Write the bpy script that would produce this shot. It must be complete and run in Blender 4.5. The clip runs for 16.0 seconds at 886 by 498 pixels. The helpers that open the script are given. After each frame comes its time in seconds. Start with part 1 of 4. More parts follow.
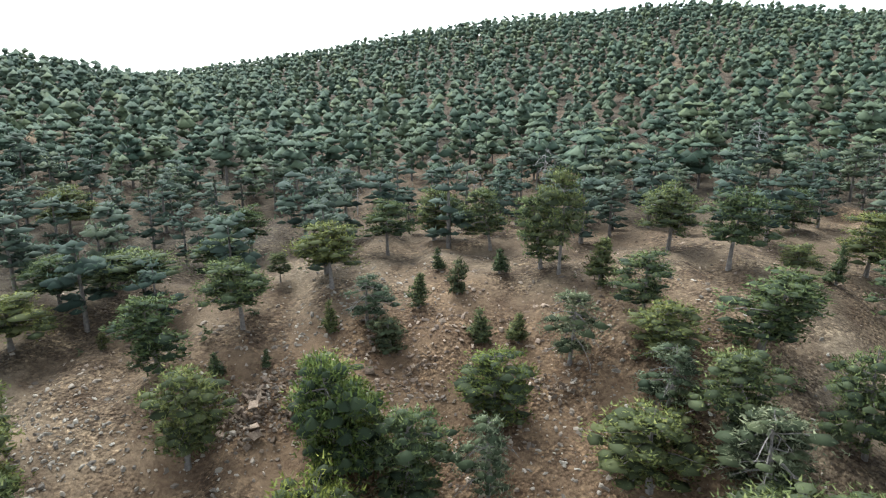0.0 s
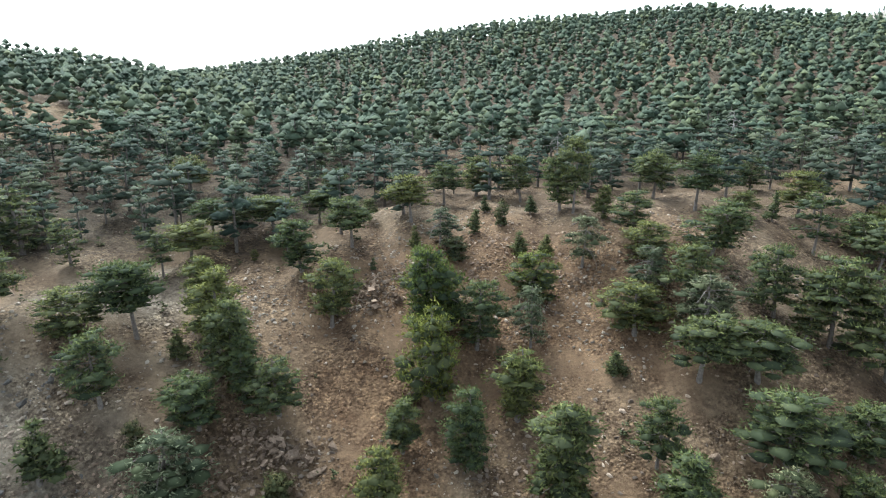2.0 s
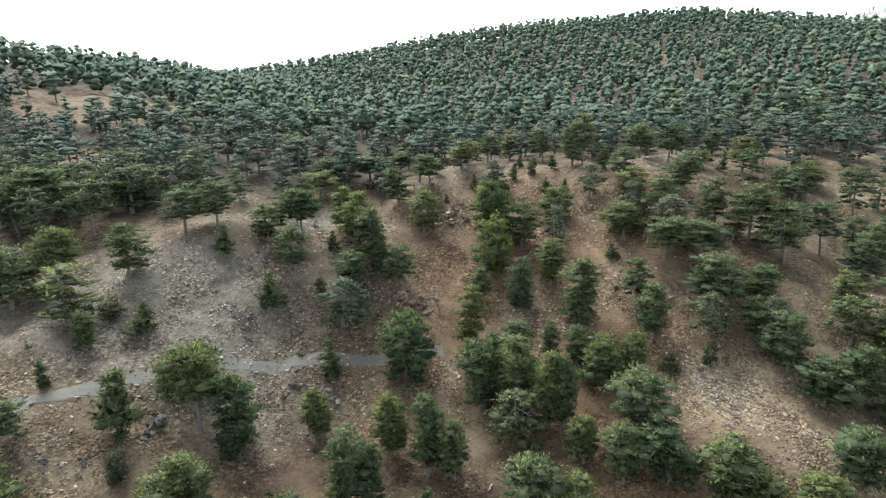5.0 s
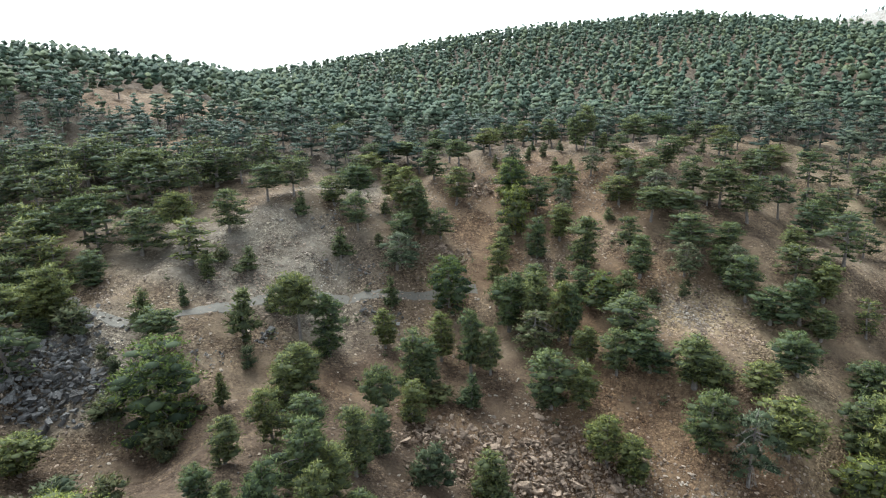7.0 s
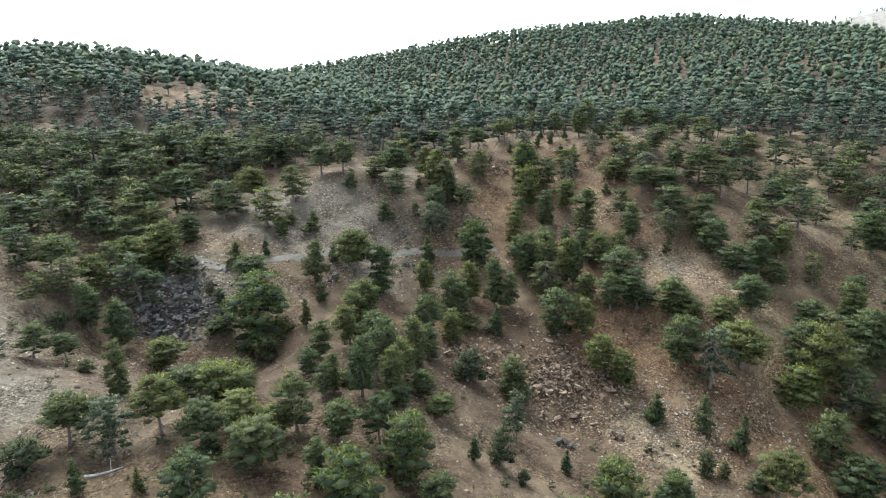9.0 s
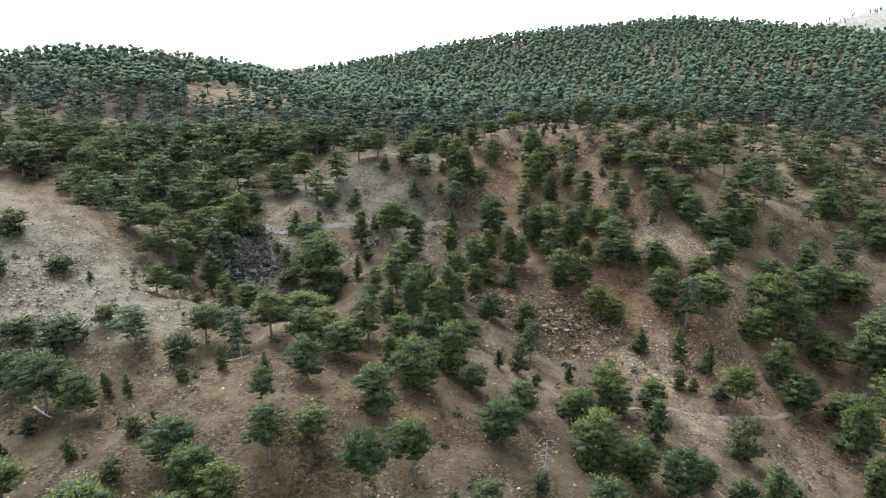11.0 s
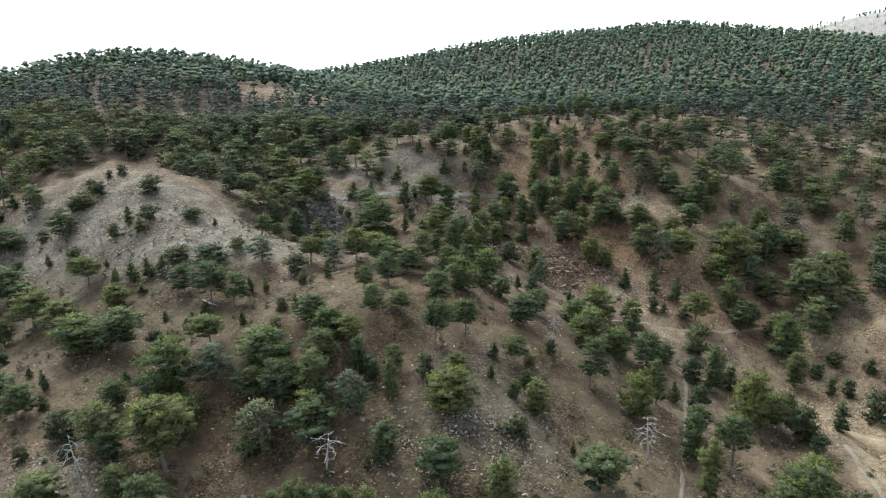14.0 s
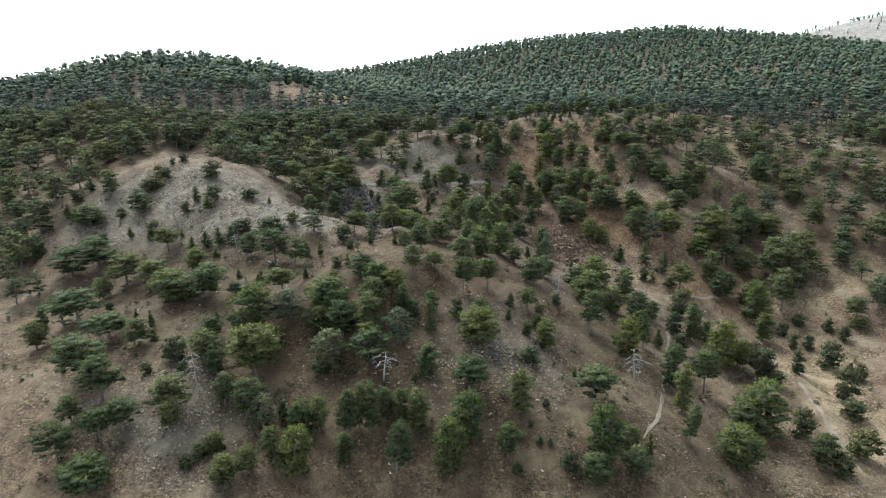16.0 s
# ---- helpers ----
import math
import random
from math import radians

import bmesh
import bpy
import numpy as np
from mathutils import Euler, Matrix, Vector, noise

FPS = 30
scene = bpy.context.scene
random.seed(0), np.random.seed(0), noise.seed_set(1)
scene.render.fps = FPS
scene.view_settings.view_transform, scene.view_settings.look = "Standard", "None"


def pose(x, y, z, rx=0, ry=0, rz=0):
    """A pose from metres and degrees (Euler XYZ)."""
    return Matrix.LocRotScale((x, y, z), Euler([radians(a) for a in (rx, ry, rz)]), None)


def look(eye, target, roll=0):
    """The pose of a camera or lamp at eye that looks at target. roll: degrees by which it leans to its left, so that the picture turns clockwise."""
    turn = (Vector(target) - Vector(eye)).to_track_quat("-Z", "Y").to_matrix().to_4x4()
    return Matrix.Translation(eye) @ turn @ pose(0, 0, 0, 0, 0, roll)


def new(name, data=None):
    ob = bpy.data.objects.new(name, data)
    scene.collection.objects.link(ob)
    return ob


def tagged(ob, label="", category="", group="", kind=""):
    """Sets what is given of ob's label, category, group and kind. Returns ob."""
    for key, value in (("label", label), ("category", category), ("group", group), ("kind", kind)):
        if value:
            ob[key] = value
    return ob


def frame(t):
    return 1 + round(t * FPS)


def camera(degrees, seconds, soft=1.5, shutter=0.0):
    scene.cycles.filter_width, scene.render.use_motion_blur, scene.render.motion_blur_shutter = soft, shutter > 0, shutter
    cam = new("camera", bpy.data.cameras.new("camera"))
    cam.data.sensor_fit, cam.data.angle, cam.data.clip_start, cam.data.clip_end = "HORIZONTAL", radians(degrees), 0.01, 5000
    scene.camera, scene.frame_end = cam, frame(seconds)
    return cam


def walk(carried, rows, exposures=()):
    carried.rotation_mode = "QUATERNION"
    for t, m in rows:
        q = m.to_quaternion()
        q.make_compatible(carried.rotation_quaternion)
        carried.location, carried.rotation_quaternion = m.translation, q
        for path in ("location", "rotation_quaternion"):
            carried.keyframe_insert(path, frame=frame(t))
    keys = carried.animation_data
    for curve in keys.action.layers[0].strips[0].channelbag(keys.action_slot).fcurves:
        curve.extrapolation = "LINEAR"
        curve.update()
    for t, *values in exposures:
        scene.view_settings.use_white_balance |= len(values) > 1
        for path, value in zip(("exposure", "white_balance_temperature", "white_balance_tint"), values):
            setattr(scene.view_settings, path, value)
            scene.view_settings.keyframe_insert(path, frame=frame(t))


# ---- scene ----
cam = camera(68.0, 16.0, soft=1.15)
EYE = 78.0
ROWS = [  # seconds, x, y, height over the first eye, yaw, pitch, roll
    (0, -0.00, -0.00, 0.00, 0.000, -15.944, 0.003),
    (0.5, -1.60, -6.60, 0.04, -0.005, -15.992, 0.065),
    (1, -3.16, -13.16, 0.05, -0.012, -16.012, 0.122),
    (1.5, -4.72, -19.66, 0.00, -0.003, -16.015, 0.142),
    (2, -6.27, -26.16, -0.08, 0.055, -16.009, 0.168),
    (2.5, -7.80, -32.64, -0.15, 0.090, -15.988, 0.139),
    (3, -9.31, -39.12, -0.23, 0.159, -15.961, 0.060),
    (3.5, -10.74, -45.66, -0.27, 0.194, -15.952, -0.035),
    (4, -12.16, -52.23, -0.32, 0.208, -15.955, -0.127),
    (6.5, -19.21, -85.14, -0.36, 0.345, -15.834, -0.261),
    (7, -20.61, -91.71, -0.34, 0.390, -15.819, -0.269),
    (7.5, -21.97, -98.33, -0.33, 0.426, -15.817, -0.264),
    (8, -23.25, -104.96, -0.34, 0.436, -15.834, -0.243),
    (8.5, -24.48, -111.63, -0.36, 0.476, -15.828, -0.183),
    (9, -25.72, -118.33, -0.37, 0.537, -15.827, -0.183),
    (11.5, -31.62, -151.85, -0.25, 0.695, -15.760, -0.303),
    (12, -32.76, -158.62, -0.24, 0.720, -15.741, -0.278),
    (12.5, -33.86, -165.39, -0.25, 0.741, -15.706, -0.287),
    (13, -34.96, -172.13, -0.24, 0.785, -15.664, -0.285),
    (13.5, -36.05, -178.84, -0.26, 0.808, -15.655, -0.285),
    (14, -37.20, -185.54, -0.29, 0.820, -15.641, -0.302),
    (14.5, -38.39, -192.20, -0.26, 0.820, -15.583, -0.316),
    (15, -39.63, -198.82, -0.24, 0.845, -15.544, -0.289),
    (15.5, -40.87, -205.45, -0.21, 0.861, -15.525, -0.210),
    (16, -42.14, -212.09, -0.14, 0.878, -15.478, -0.130),
]


def aim(x, y, z, yaw, pitch, roll):
    a, b = radians(yaw), radians(pitch)
    way = Vector((-math.sin(a) * math.cos(b), math.cos(a) * math.cos(b), math.sin(b)))
    eye = Vector((x, y, z + EYE))
    return look(eye, eye + 10 * way, roll)


walk(cam, [(t, aim(x, y, z, yaw, pitch, roll)) for t, x, y, z, yaw, pitch, roll in ROWS], [(0.0, 2.26, 5800, 2), (3.0, 2.32, 5800, 2), (8.0, 2.30, 5800, 2), (16.0, 1.93, 5800, 2)])

# ---- sky and sun: thin bright overcast, sun high and ahead ----
SUN_HEIGHT, SUN_AZIMUTH = 52.0, -30.0  # degrees; azimuth from +y towards +x
world = bpy.data.worlds.new("hazy_sky")
scene.world = world
world.use_nodes = True
wn = world.node_tree
wn.nodes.clear()
w_out = wn.nodes.new("ShaderNodeOutputWorld")
w_bg = wn.nodes.new("ShaderNodeBackground")
w_sky = wn.nodes.new("ShaderNodeTexSky")
w_sky.sky_type, w_sky.sun_disc = "NISHITA", False
w_sky.sun_elevation, w_sky.sun_rotation = radians(SUN_HEIGHT), radians(SUN_AZIMUTH)
w_sky.air_density, w_sky.dust_density, w_sky.ozone_density = 1.0, 1.6, 1.0
w_mute = wn.nodes.new("ShaderNodeHueSaturation")
w_mute.inputs["Saturation"].default_value = 0.25
w_mute.inputs["Value"].default_value = 1.0
w_bg.inputs["Strength"].default_value = 0.105
wn.links.new(w_sky.outputs[0], w_mute.inputs["Color"])
wn.links.new(w_mute.outputs[0], w_bg.inputs["Color"])
wn.links.new(w_bg.outputs[0], w_out.inputs["Surface"])
sun = new("sun", bpy.data.lights.new("sun", "SUN"))
sun.data.energy, sun.data.angle, sun.data.color = 1.75, radians(40), (1.0, 0.97, 0.92)
sa, sh = radians(SUN_AZIMUTH), radians(SUN_HEIGHT)
sun.matrix_world = look((math.sin(sa) * math.cos(sh) * 200, math.cos(sa) * math.cos(sh) * 200, math.sin(sh) * 200), (0, 0, 0))

# ---- lie of the land ----
SLOPE = (-45.58, -2.17, 24.92, 1.49, 4.6, -3.17)
SPURS = [  # the main spur: x, y, reach, height of knolls (hollows: minus)
    (25, 56, 18.0, 7.0), (-11, 64, 13.2, 3.5), (-16, 16, 13.2, -2.6), (79, 18, 26.4, -2.3), (-124, 70, 18.0, -6.4),
    (-67, 11, 13.2, 4.1), (5, 35, 18.0, -2.2), (-89, 18, 18.0, -2.4), (-35, 4, 13.2, -4.8), (90, 18, 13.2, -0.6),
    (50, 24, 13.2, -3.8), (-40, 34, 13.2, 1.3), (52, 48, 13.2, -2.0), (62, 77, 18.0, 2.8), (-268, 17, 54.0, -7.9),
    (-107, 19, 13.2, -1.4), (-158, 80, 26.4, 2.5),
]
GULLY = [  # the rocky gully and the valley to its right
    (-120, -16, 13.2, 7.2), (59, -50, 42.0, -4.1), (-6, -5, 18.0, -6.6), (-113, -46, 13.2, 5.5), (-142, -19, 13.2, 4.8),
    (-72, -16, 13.2, -6.2), (-96, -20, 13.2, 6.5), (-90, -50, 13.2, 4.3), (-277, -53, 54.0, -7.1), (-34, -50, 13.2, 3.1),
    (-1, -29, 13.2, -3.6), (-128, -34, 13.2, 3.8), (49, -11, 18.0, -4.0), (41, -59, 13.2, -3.8), (-55, -35, 13.2, 1.3),
    (37, -41, 13.2, -2.2), (61, -20, 13.2, -3.6), (23, -42, 13.2, -2.9),
]
RIDGE = [  # the front ridge
    (-58, -72, 26.4, 14.5), (-109, -91, 18.0, 6.8), (-23, -76, 13.2, 5.4), (-32, -108, 13.2, 5.4), (-77, -116, 18.0, 4.1),
    (-95, -67, 13.2, 1.2), (-8, -89, 13.2, 2.5), (-64, -101, 13.2, 6.0), (-13, -109, 13.2, 5.2), (-104, -119, 13.2, 2.3),
    (-208, -119, 54.0, -5.9), (-127, -66, 13.2, -1.1),
]
HILLS = [  # the wooded hills behind
    (-228, 204, 84.0, 10.6), (-144, 156, 72.0, 4.4), (72, 504, 132.0, 14.4), (180, 480, 132.0, 12.1), (300, 480, 132.0, 7.3),
    (-24, 516, 132.0, 7.2), (0, 672, 132.0, -3.8), (-180, 576, 132.0, -4.4), (144, 240, 96.0, 3.8), (-180, 312, 96.0, 4.7),
    (-61, 185, 54.0, -3.8), (306, 322, 144.0, 5.3), (-96, 298, 96.0, -7.0), (-271, 350, 144.0, 11.3), (166, 206, 54.0, 3.7),
    (247, 404, 144.0, 8.2), (35, 584, 144.0, 7.7),
]
TOPS = [  # the round tops of the wooded hills
    (-225, 205, 70, 4.5), (-150, 190, 60, 1.5), (-40, 500, 100, 2.5), (60, 520, 110, 1.5),
]

SKYLINE = [  # shoulders and saddles of the far hills
    (-220, 190, 40, 3.6), (-180, 310, 40, 3.1), (-300, 190, 65, -2.7), (-180, 230, 40, -2.6), (-300, 190, 40, -2.6), (-340, 190, 65, -2.5),
    (-100, 310, 40, -2.2), (-220, 310, 40, 2.1), (-140, 350, 40, -2.0), (-260, 230, 40, 2.0), (180, 470, 40, 1.9), (100, 470, 40, -1.7),
    (180, 430, 40, 1.6), (-220, 430, 65, -1.6), (-140, 470, 40, 1.5), (-380, 190, 65, -1.4), (-340, 190, 40, -1.4), (-180, 430, 65, -1.3),
    (-180, 430, 40, -1.3), (-140, 390, 65, -1.3), (-140, 230, 40, -1.3), (-140, 350, 65, -1.3), (-180, 390, 40, -1.1), (-180, 390, 65, -1.1),
]
UPPER_KNOBS = [  # lesser swells and dips of the spur and its face
    (-19, 67, 9, -0.8), (-13, 49, 9, 0.9), (5, 37, 9, -0.8), (-49, 31, 9, 1.9), (-13, 31, 9, -0.9), (23, 31, 9, 1.2),
    (47, 19, 9, 2.9), (53, 19, 9, 2.5), (5, 19, 9, 0.8), (-67, 19, 9, -1.8), (35, 13, 20, 1.2), (-67, 13, 9, -2.1),
    (-43, 13, 9, -1.1), (71, 13, 9, -2.1), (23, 13, 9, -1.5), (5, 1, 9, 0.8), (41, 1, 9, -1.3), (-85, 1, 9, -2.1),
    (23, -5, 9, 2.0), (-7, -5, 9, 1.2), (-67, -5, 9, 1.9), (-73, -11, 9, 1.8), (-55, -23, 9, -1.0), (-13, -23, 9, -2.1),
]
LOWER_KNOBS = [  # lesser swells and dips of the gully and the front ridge
    (29, -23, 9, -1.5), (-67, -23, 9, -1.7), (-133, -29, 9, -1.1), (-61, -29, 9, -1.9), (-109, -35, 9, 1.9), (-103, -41, 13, 2.2),
    (47, -41, 13, -2.1), (23, -41, 9, 0.9), (-79, -47, 9, 0.8), (-79, -53, 9, 1.2), (-1, -59, 9, 2.3), (-73, -71, 9, -1.1),
    (-55, -77, 13, 2.0), (-49, -77, 9, 1.6), (-19, -89, 13, -1.5), (29, -89, 20, 1.4), (-79, -89, 9, 1.5), (-37, -95, 9, 1.7),
    (-67, -101, 9, -2.9), (-19, -101, 9, -2.2), (-73, -101, 9, -1.8), (-67, -107, 9, -2.4), (-91, -113, 9, 1.6), (-19, -125, 9, 1.2),
]


def hashed(i, j, k):
    n = (i.astype(np.int64) * 374761393 + j.astype(np.int64) * 668265263 + k * 2147483647 * 31) & 0xFFFFFFFF
    n = ((n ^ (n >> 13)) * 1274126177) & 0xFFFFFFFF
    return ((n ^ (n >> 16)) & 0xFFFF) / 65535.0


def lumps(x, y, size, k=0):
    """Smooth noise from -1 to 1 with features of that size."""
    x, y = np.asarray(x, float) / size, np.asarray(y, float) / size
    i, j = np.floor(x), np.floor(y)
    u, v = x - i, y - j
    u, v = u * u * u * (u * (6 * u - 15) + 10), v * v * v * (v * (6 * v - 15) + 10)
    a, b, c, d = hashed(i, j, k), hashed(i + 1, j, k), hashed(i, j + 1, k), hashed(i + 1, j + 1, k)
    return 2 * (a * (1 - u) * (1 - v) + b * u * (1 - v) + c * (1 - u) * v + d * u * v) - 1


def land(x, y):
    """The broad height of the ground."""
    x, y = np.asarray(x, float), np.asarray(y, float)
    xc, yc = 384 * np.tanh(x / 384), np.maximum(y, -260)
    z = SLOPE[0] + SLOPE[1] * xc / 100 + SLOPE[2] * np.tanh((yc + 24) / 72) + SLOPE[3] * np.tanh((yc - 240) / 180)
    z = z + SLOPE[4] * xc / 100 * np.tanh(yc / 180) + SLOPE[5] * np.exp(-(((yc + 72) / 108) ** 2)) * xc / 100
    for a, b, r, h in SPURS + GULLY + RIDGE + HILLS + TOPS + SKYLINE + UPPER_KNOBS + LOWER_KNOBS:
        z = z + h * np.exp(-((x - a) ** 2 + (y - b) ** 2) / (2 * r * r))
    far = np.clip((np.hypot(x, y - 120) - 540) / 700, 0, 1)
    z = z + np.clip(2.2 * far, 0, 1) * 178 * np.exp(-((x - 900) ** 2 + (y - 870) ** 2) / 259200)  # bare mountain beyond the hill
    return z - 70 * far * far * (3 - 2 * far) + EYE


def ground_height(x, y):
    """The ground with its knobs, steps and runnels."""
    z = land(x, y)
    return z + 0.6 * lumps(x, y, 9.0, 1) + 0.7 * lumps(x * 1.6, y * 0.7, 6.0, 5) + 0.32 * lumps(x, y, 3.4, 2)


# ---- materials ----
def nodes_of(name):
    m = bpy.data.materials.new(name)
    m.use_nodes = True
    t = m.node_tree
    return m, t, t.nodes["Principled BSDF"]


def ramp(t, source, stops):
    r = t.nodes.new("ShaderNodeValToRGB")
    while len(r.color_ramp.elements) < len(stops):
        r.color_ramp.elements.new(0.5)
    for e, (p, c) in zip(r.color_ramp.elements, stops):
        e.position, e.color = p, (*c, 1)
    t.links.new(source, r.inputs[0])
    return r.outputs[0]


def noise_of(t, scale, detail=4.0, rough=0.6, coords=None):
    n = t.nodes.new("ShaderNodeTexNoise")
    n.inputs["Scale"].default_value, n.inputs["Detail"].default_value, n.inputs["Roughness"].default_value = scale, detail, rough
    if coords is not None:
        t.links.new(coords, n.inputs["Vector"])
    return n.outputs[0]


def mixed(t, a, b, factor, mode="MIX"):
    m = t.nodes.new("ShaderNodeMix")
    m.data_type, m.blend_type = "RGBA", mode
    for socket, value in ((m.inputs[0], factor), (m.inputs[6], a), (m.inputs[7], b)):
        if isinstance(value, (float, int)):
            socket.default_value = value
        elif isinstance(value, tuple):
            socket.default_value = (*value, 1)
        else:
            t.links.new(value, socket)
    return m.outputs[2]


def soil_material():
    m, t, b = nodes_of("stony_soil")
    place = t.nodes.new("ShaderNodeNewGeometry").outputs["Position"]

    def zone(name):
        n = t.nodes.new("ShaderNodeAttribute")
        n.attribute_name = name
        return n.outputs["Fac"]

    c = ramp(t, noise_of(t, 0.05, 5, 0.62, place), [(0.36, (0.098, 0.071, 0.046)), (0.5, (0.127, 0.095, 0.063)), (0.64, (0.152, 0.121, 0.085))])
    c = mixed(t, c, (0.136, 0.089, 0.053), zone("red_earth"))
    c = mixed(t, c, (0.150, 0.134, 0.108), zone("grey_scree"))
    c = mixed(t, c, (0.216, 0.170, 0.109), zone("pale_earth"))
    c = mixed(t, c, (0.074, 0.057, 0.035), zone("dry_grass"))
    c = mixed(t, c, (0.072, 0.051, 0.034), zone("umber_earth"))
    # litter darkened to carry the shade under the forest too
    c = mixed(t, c, (0.054, 0.044, 0.031), zone("needle_litter_shade"))
    c = mixed(t, c, (0.31, 0.305, 0.29), zone("white_rock"))
    patch = ramp(t, noise_of(t, 0.3, 6, 0.7, place), [(0.34, (0.50, 0.42, 0.37)), (0.5, (0.9, 0.87, 0.85)), (0.66, (1.3, 1.27, 1.22))])
    c = mixed(t, c, patch, 0.75, "MULTIPLY")
    stony = ramp(t, noise_of(t, 0.16, 5, 0.65, place), [(0.40, (0.12, 0.12, 0.12)), (0.56, (1, 1, 1))])

    def share(much):
        n = t.nodes.new("ShaderNodeMath")
        n.operation = "MULTIPLY"
        n.inputs[1].default_value = much
        t.links.new(stony, n.inputs[0])
        return n.outputs[0]

    grain = ramp(t, noise_of(t, 2.4, 6, 0.78, place), [(0.33, (0.34, 0.31, 0.29)), (0.48, (0.92, 0.9, 0.88)), (0.60, (1.15, 1.15, 1.15)), (0.70, (2.0, 2.0, 1.95))])
    c = mixed(t, c, grain, share(0.75), "MULTIPLY")
    c = mixed(t, c, grain, 0.18, "MULTIPLY")
    for scale, much in ((2.2, 0.7), (5.0, 0.75)):  # stones bedded in the soil, each of its own shade
        cell = t.nodes.new("ShaderNodeTexVoronoi")
        cell.inputs["Scale"].default_value = scale
        t.links.new(place, cell.inputs["Vector"])
        apart = t.nodes.new("ShaderNodeSeparateColor")
        t.links.new(cell.outputs["Color"], apart.inputs[0])
        shade = ramp(t, apart.outputs[0], [(0.0, (0.45, 0.42, 0.40)), (0.55, (0.90, 0.89, 0.88)), (0.85, (1.2, 1.2, 1.19)), (1.0, (1.7, 1.68, 1.62))])
        c = mixed(t, c, shade, share(much), "MULTIPLY")
    t.links.new(c, b.inputs["Base Color"])
    b.inputs["Roughness"].default_value = 0.95
    b.inputs["Specular IOR Level"].default_value = 0.15
    bump = t.nodes.new("ShaderNodeBump")
    bump.inputs["Strength"].default_value, bump.inputs["Distance"].default_value = 0.7, 0.3
    t.links.new(noise_of(t, 1.7, 7, 0.75, place), bump.inputs["Height"])
    cobbles = t.nodes.new("ShaderNodeTexVoronoi")
    cobbles.inputs["Scale"].default_value = 3.2
    t.links.new(place, cobbles.inputs["Vector"])
    rubble = t.nodes.new("ShaderNodeBump")
    rubble.invert = True
    rubble.inputs["Distance"].default_value = 0.22
    t.links.new(share(1.0), rubble.inputs["Strength"])
    t.links.new(cobbles.outputs["Distance"], rubble.inputs["Height"])
    t.links.new(bump.outputs[0], rubble.inputs["Normal"])
    t.links.new(rubble.outputs[0], b.inputs["Normal"])
    return m


def needle_material(name, dark, mid, light, single):
    """Pine needles; single: one colour shift for each tree object."""
    m, t, b = nodes_of(name)
    geo = t.nodes.new("ShaderNodeNewGeometry")
    c = ramp(t, geo.outputs["Random Per Island"], [(0.0, dark), (0.55, mid), (1.0, light)])
    if single:
        shift = t.nodes.new("ShaderNodeObjectInfo").outputs["Random"]
    else:
        own = t.nodes.new("ShaderNodeAttribute")
        own.attribute_name = "own_tint"
        shift = own.outputs["Fac"]
    tone = ramp(t, shift, [(0.0, (0.68, 0.77, 0.78)), (0.35, (0.9, 0.95, 0.95)), (0.65, (1.02, 1.0, 0.95)), (1.0, (1.24, 1.15, 0.9))])
    c = mixed(t, c, tone, 1.0, "MULTIPLY")
    t.links.new(c, b.inputs["Base Color"])
    b.inputs["Roughness"].default_value = 0.75
    b.inputs["Specular IOR Level"].default_value = 0.12
    out = t.nodes["Material Output"]
    glow = t.nodes.new("ShaderNodeBsdfTranslucent")
    t.links.new(c, glow.inputs["Color"])
    both = t.nodes.new("ShaderNodeMixShader")
    both.inputs[0].default_value = 0.28
    t.links.new(b.outputs[0], both.inputs[1])
    t.links.new(glow.outputs[0], both.inputs[2])
    t.links.new(both.outputs[0], out.inputs["Surface"])
    return m


def rock_material(name, dark, light, scale):
    m, t, b = nodes_of(name)
    place = t.nodes.new("ShaderNodeTexCoord").outputs["Object"]
    c = ramp(t, noise_of(t, scale, 6, 0.75, place), [(0.3, dark), (0.7, light)])
    own = ramp(t, t.nodes.new("ShaderNodeObjectInfo").outputs["Random"], [(0.0, (0.45, 0.43, 0.41)), (0.6, (0.82, 0.81, 0.79)), (1.0, (1.3, 1.28, 1.24))])
    t.links.new(mixed(t, c, own, 1.0, "MULTIPLY"), b.inputs["Base Color"])
    b.inputs["Roughness"].default_value = 0.95
    b.inputs["Specular IOR Level"].default_value = 0.1
    bump = t.nodes.new("ShaderNodeBump")
    bump.inputs["Strength"].default_value, bump.inputs["Distance"].default_value = 0.8, 0.12
    t.links.new(noise_of(t, 4.0, 6, 0.75, place), bump.inputs["Height"])
    t.links.new(bump.outputs[0], b.inputs["Normal"])
    return m


def bark_material(name, dark, light, scale=3.0):
    m, t, b = nodes_of(name)
    place = t.nodes.new("ShaderNodeTexCoord").outputs["Object"]
    t.links.new(ramp(t, noise_of(t, scale, 5, 0.7, place), [(0.3, dark), (0.7, light)]), b.inputs["Base Color"])
    b.inputs["Roughness"].default_value = 0.9
    return m


def stone_material():
    m, t, b = nodes_of("loose_stone")
    geo = t.nodes.new("ShaderNodeNewGeometry")
    one = ramp(t, geo.outputs["Random Per Island"], [(0.0, (0.070, 0.053, 0.041)), (0.5, (0.168, 0.134, 0.104)), (1.0, (0.33, 0.28, 0.225))])
    t.links.new(mixed(t, one, ramp(t, noise_of(t, 0.05, 3, 0.5, geo.outputs["Position"]), [(0.4, (0.9, 0.72, 0.6)), (0.6, (0.95, 1.0, 1.0))]), 0.7, "MULTIPLY"), b.inputs["Base Color"])
    b.inputs["Roughness"].default_value = 0.9
    return m


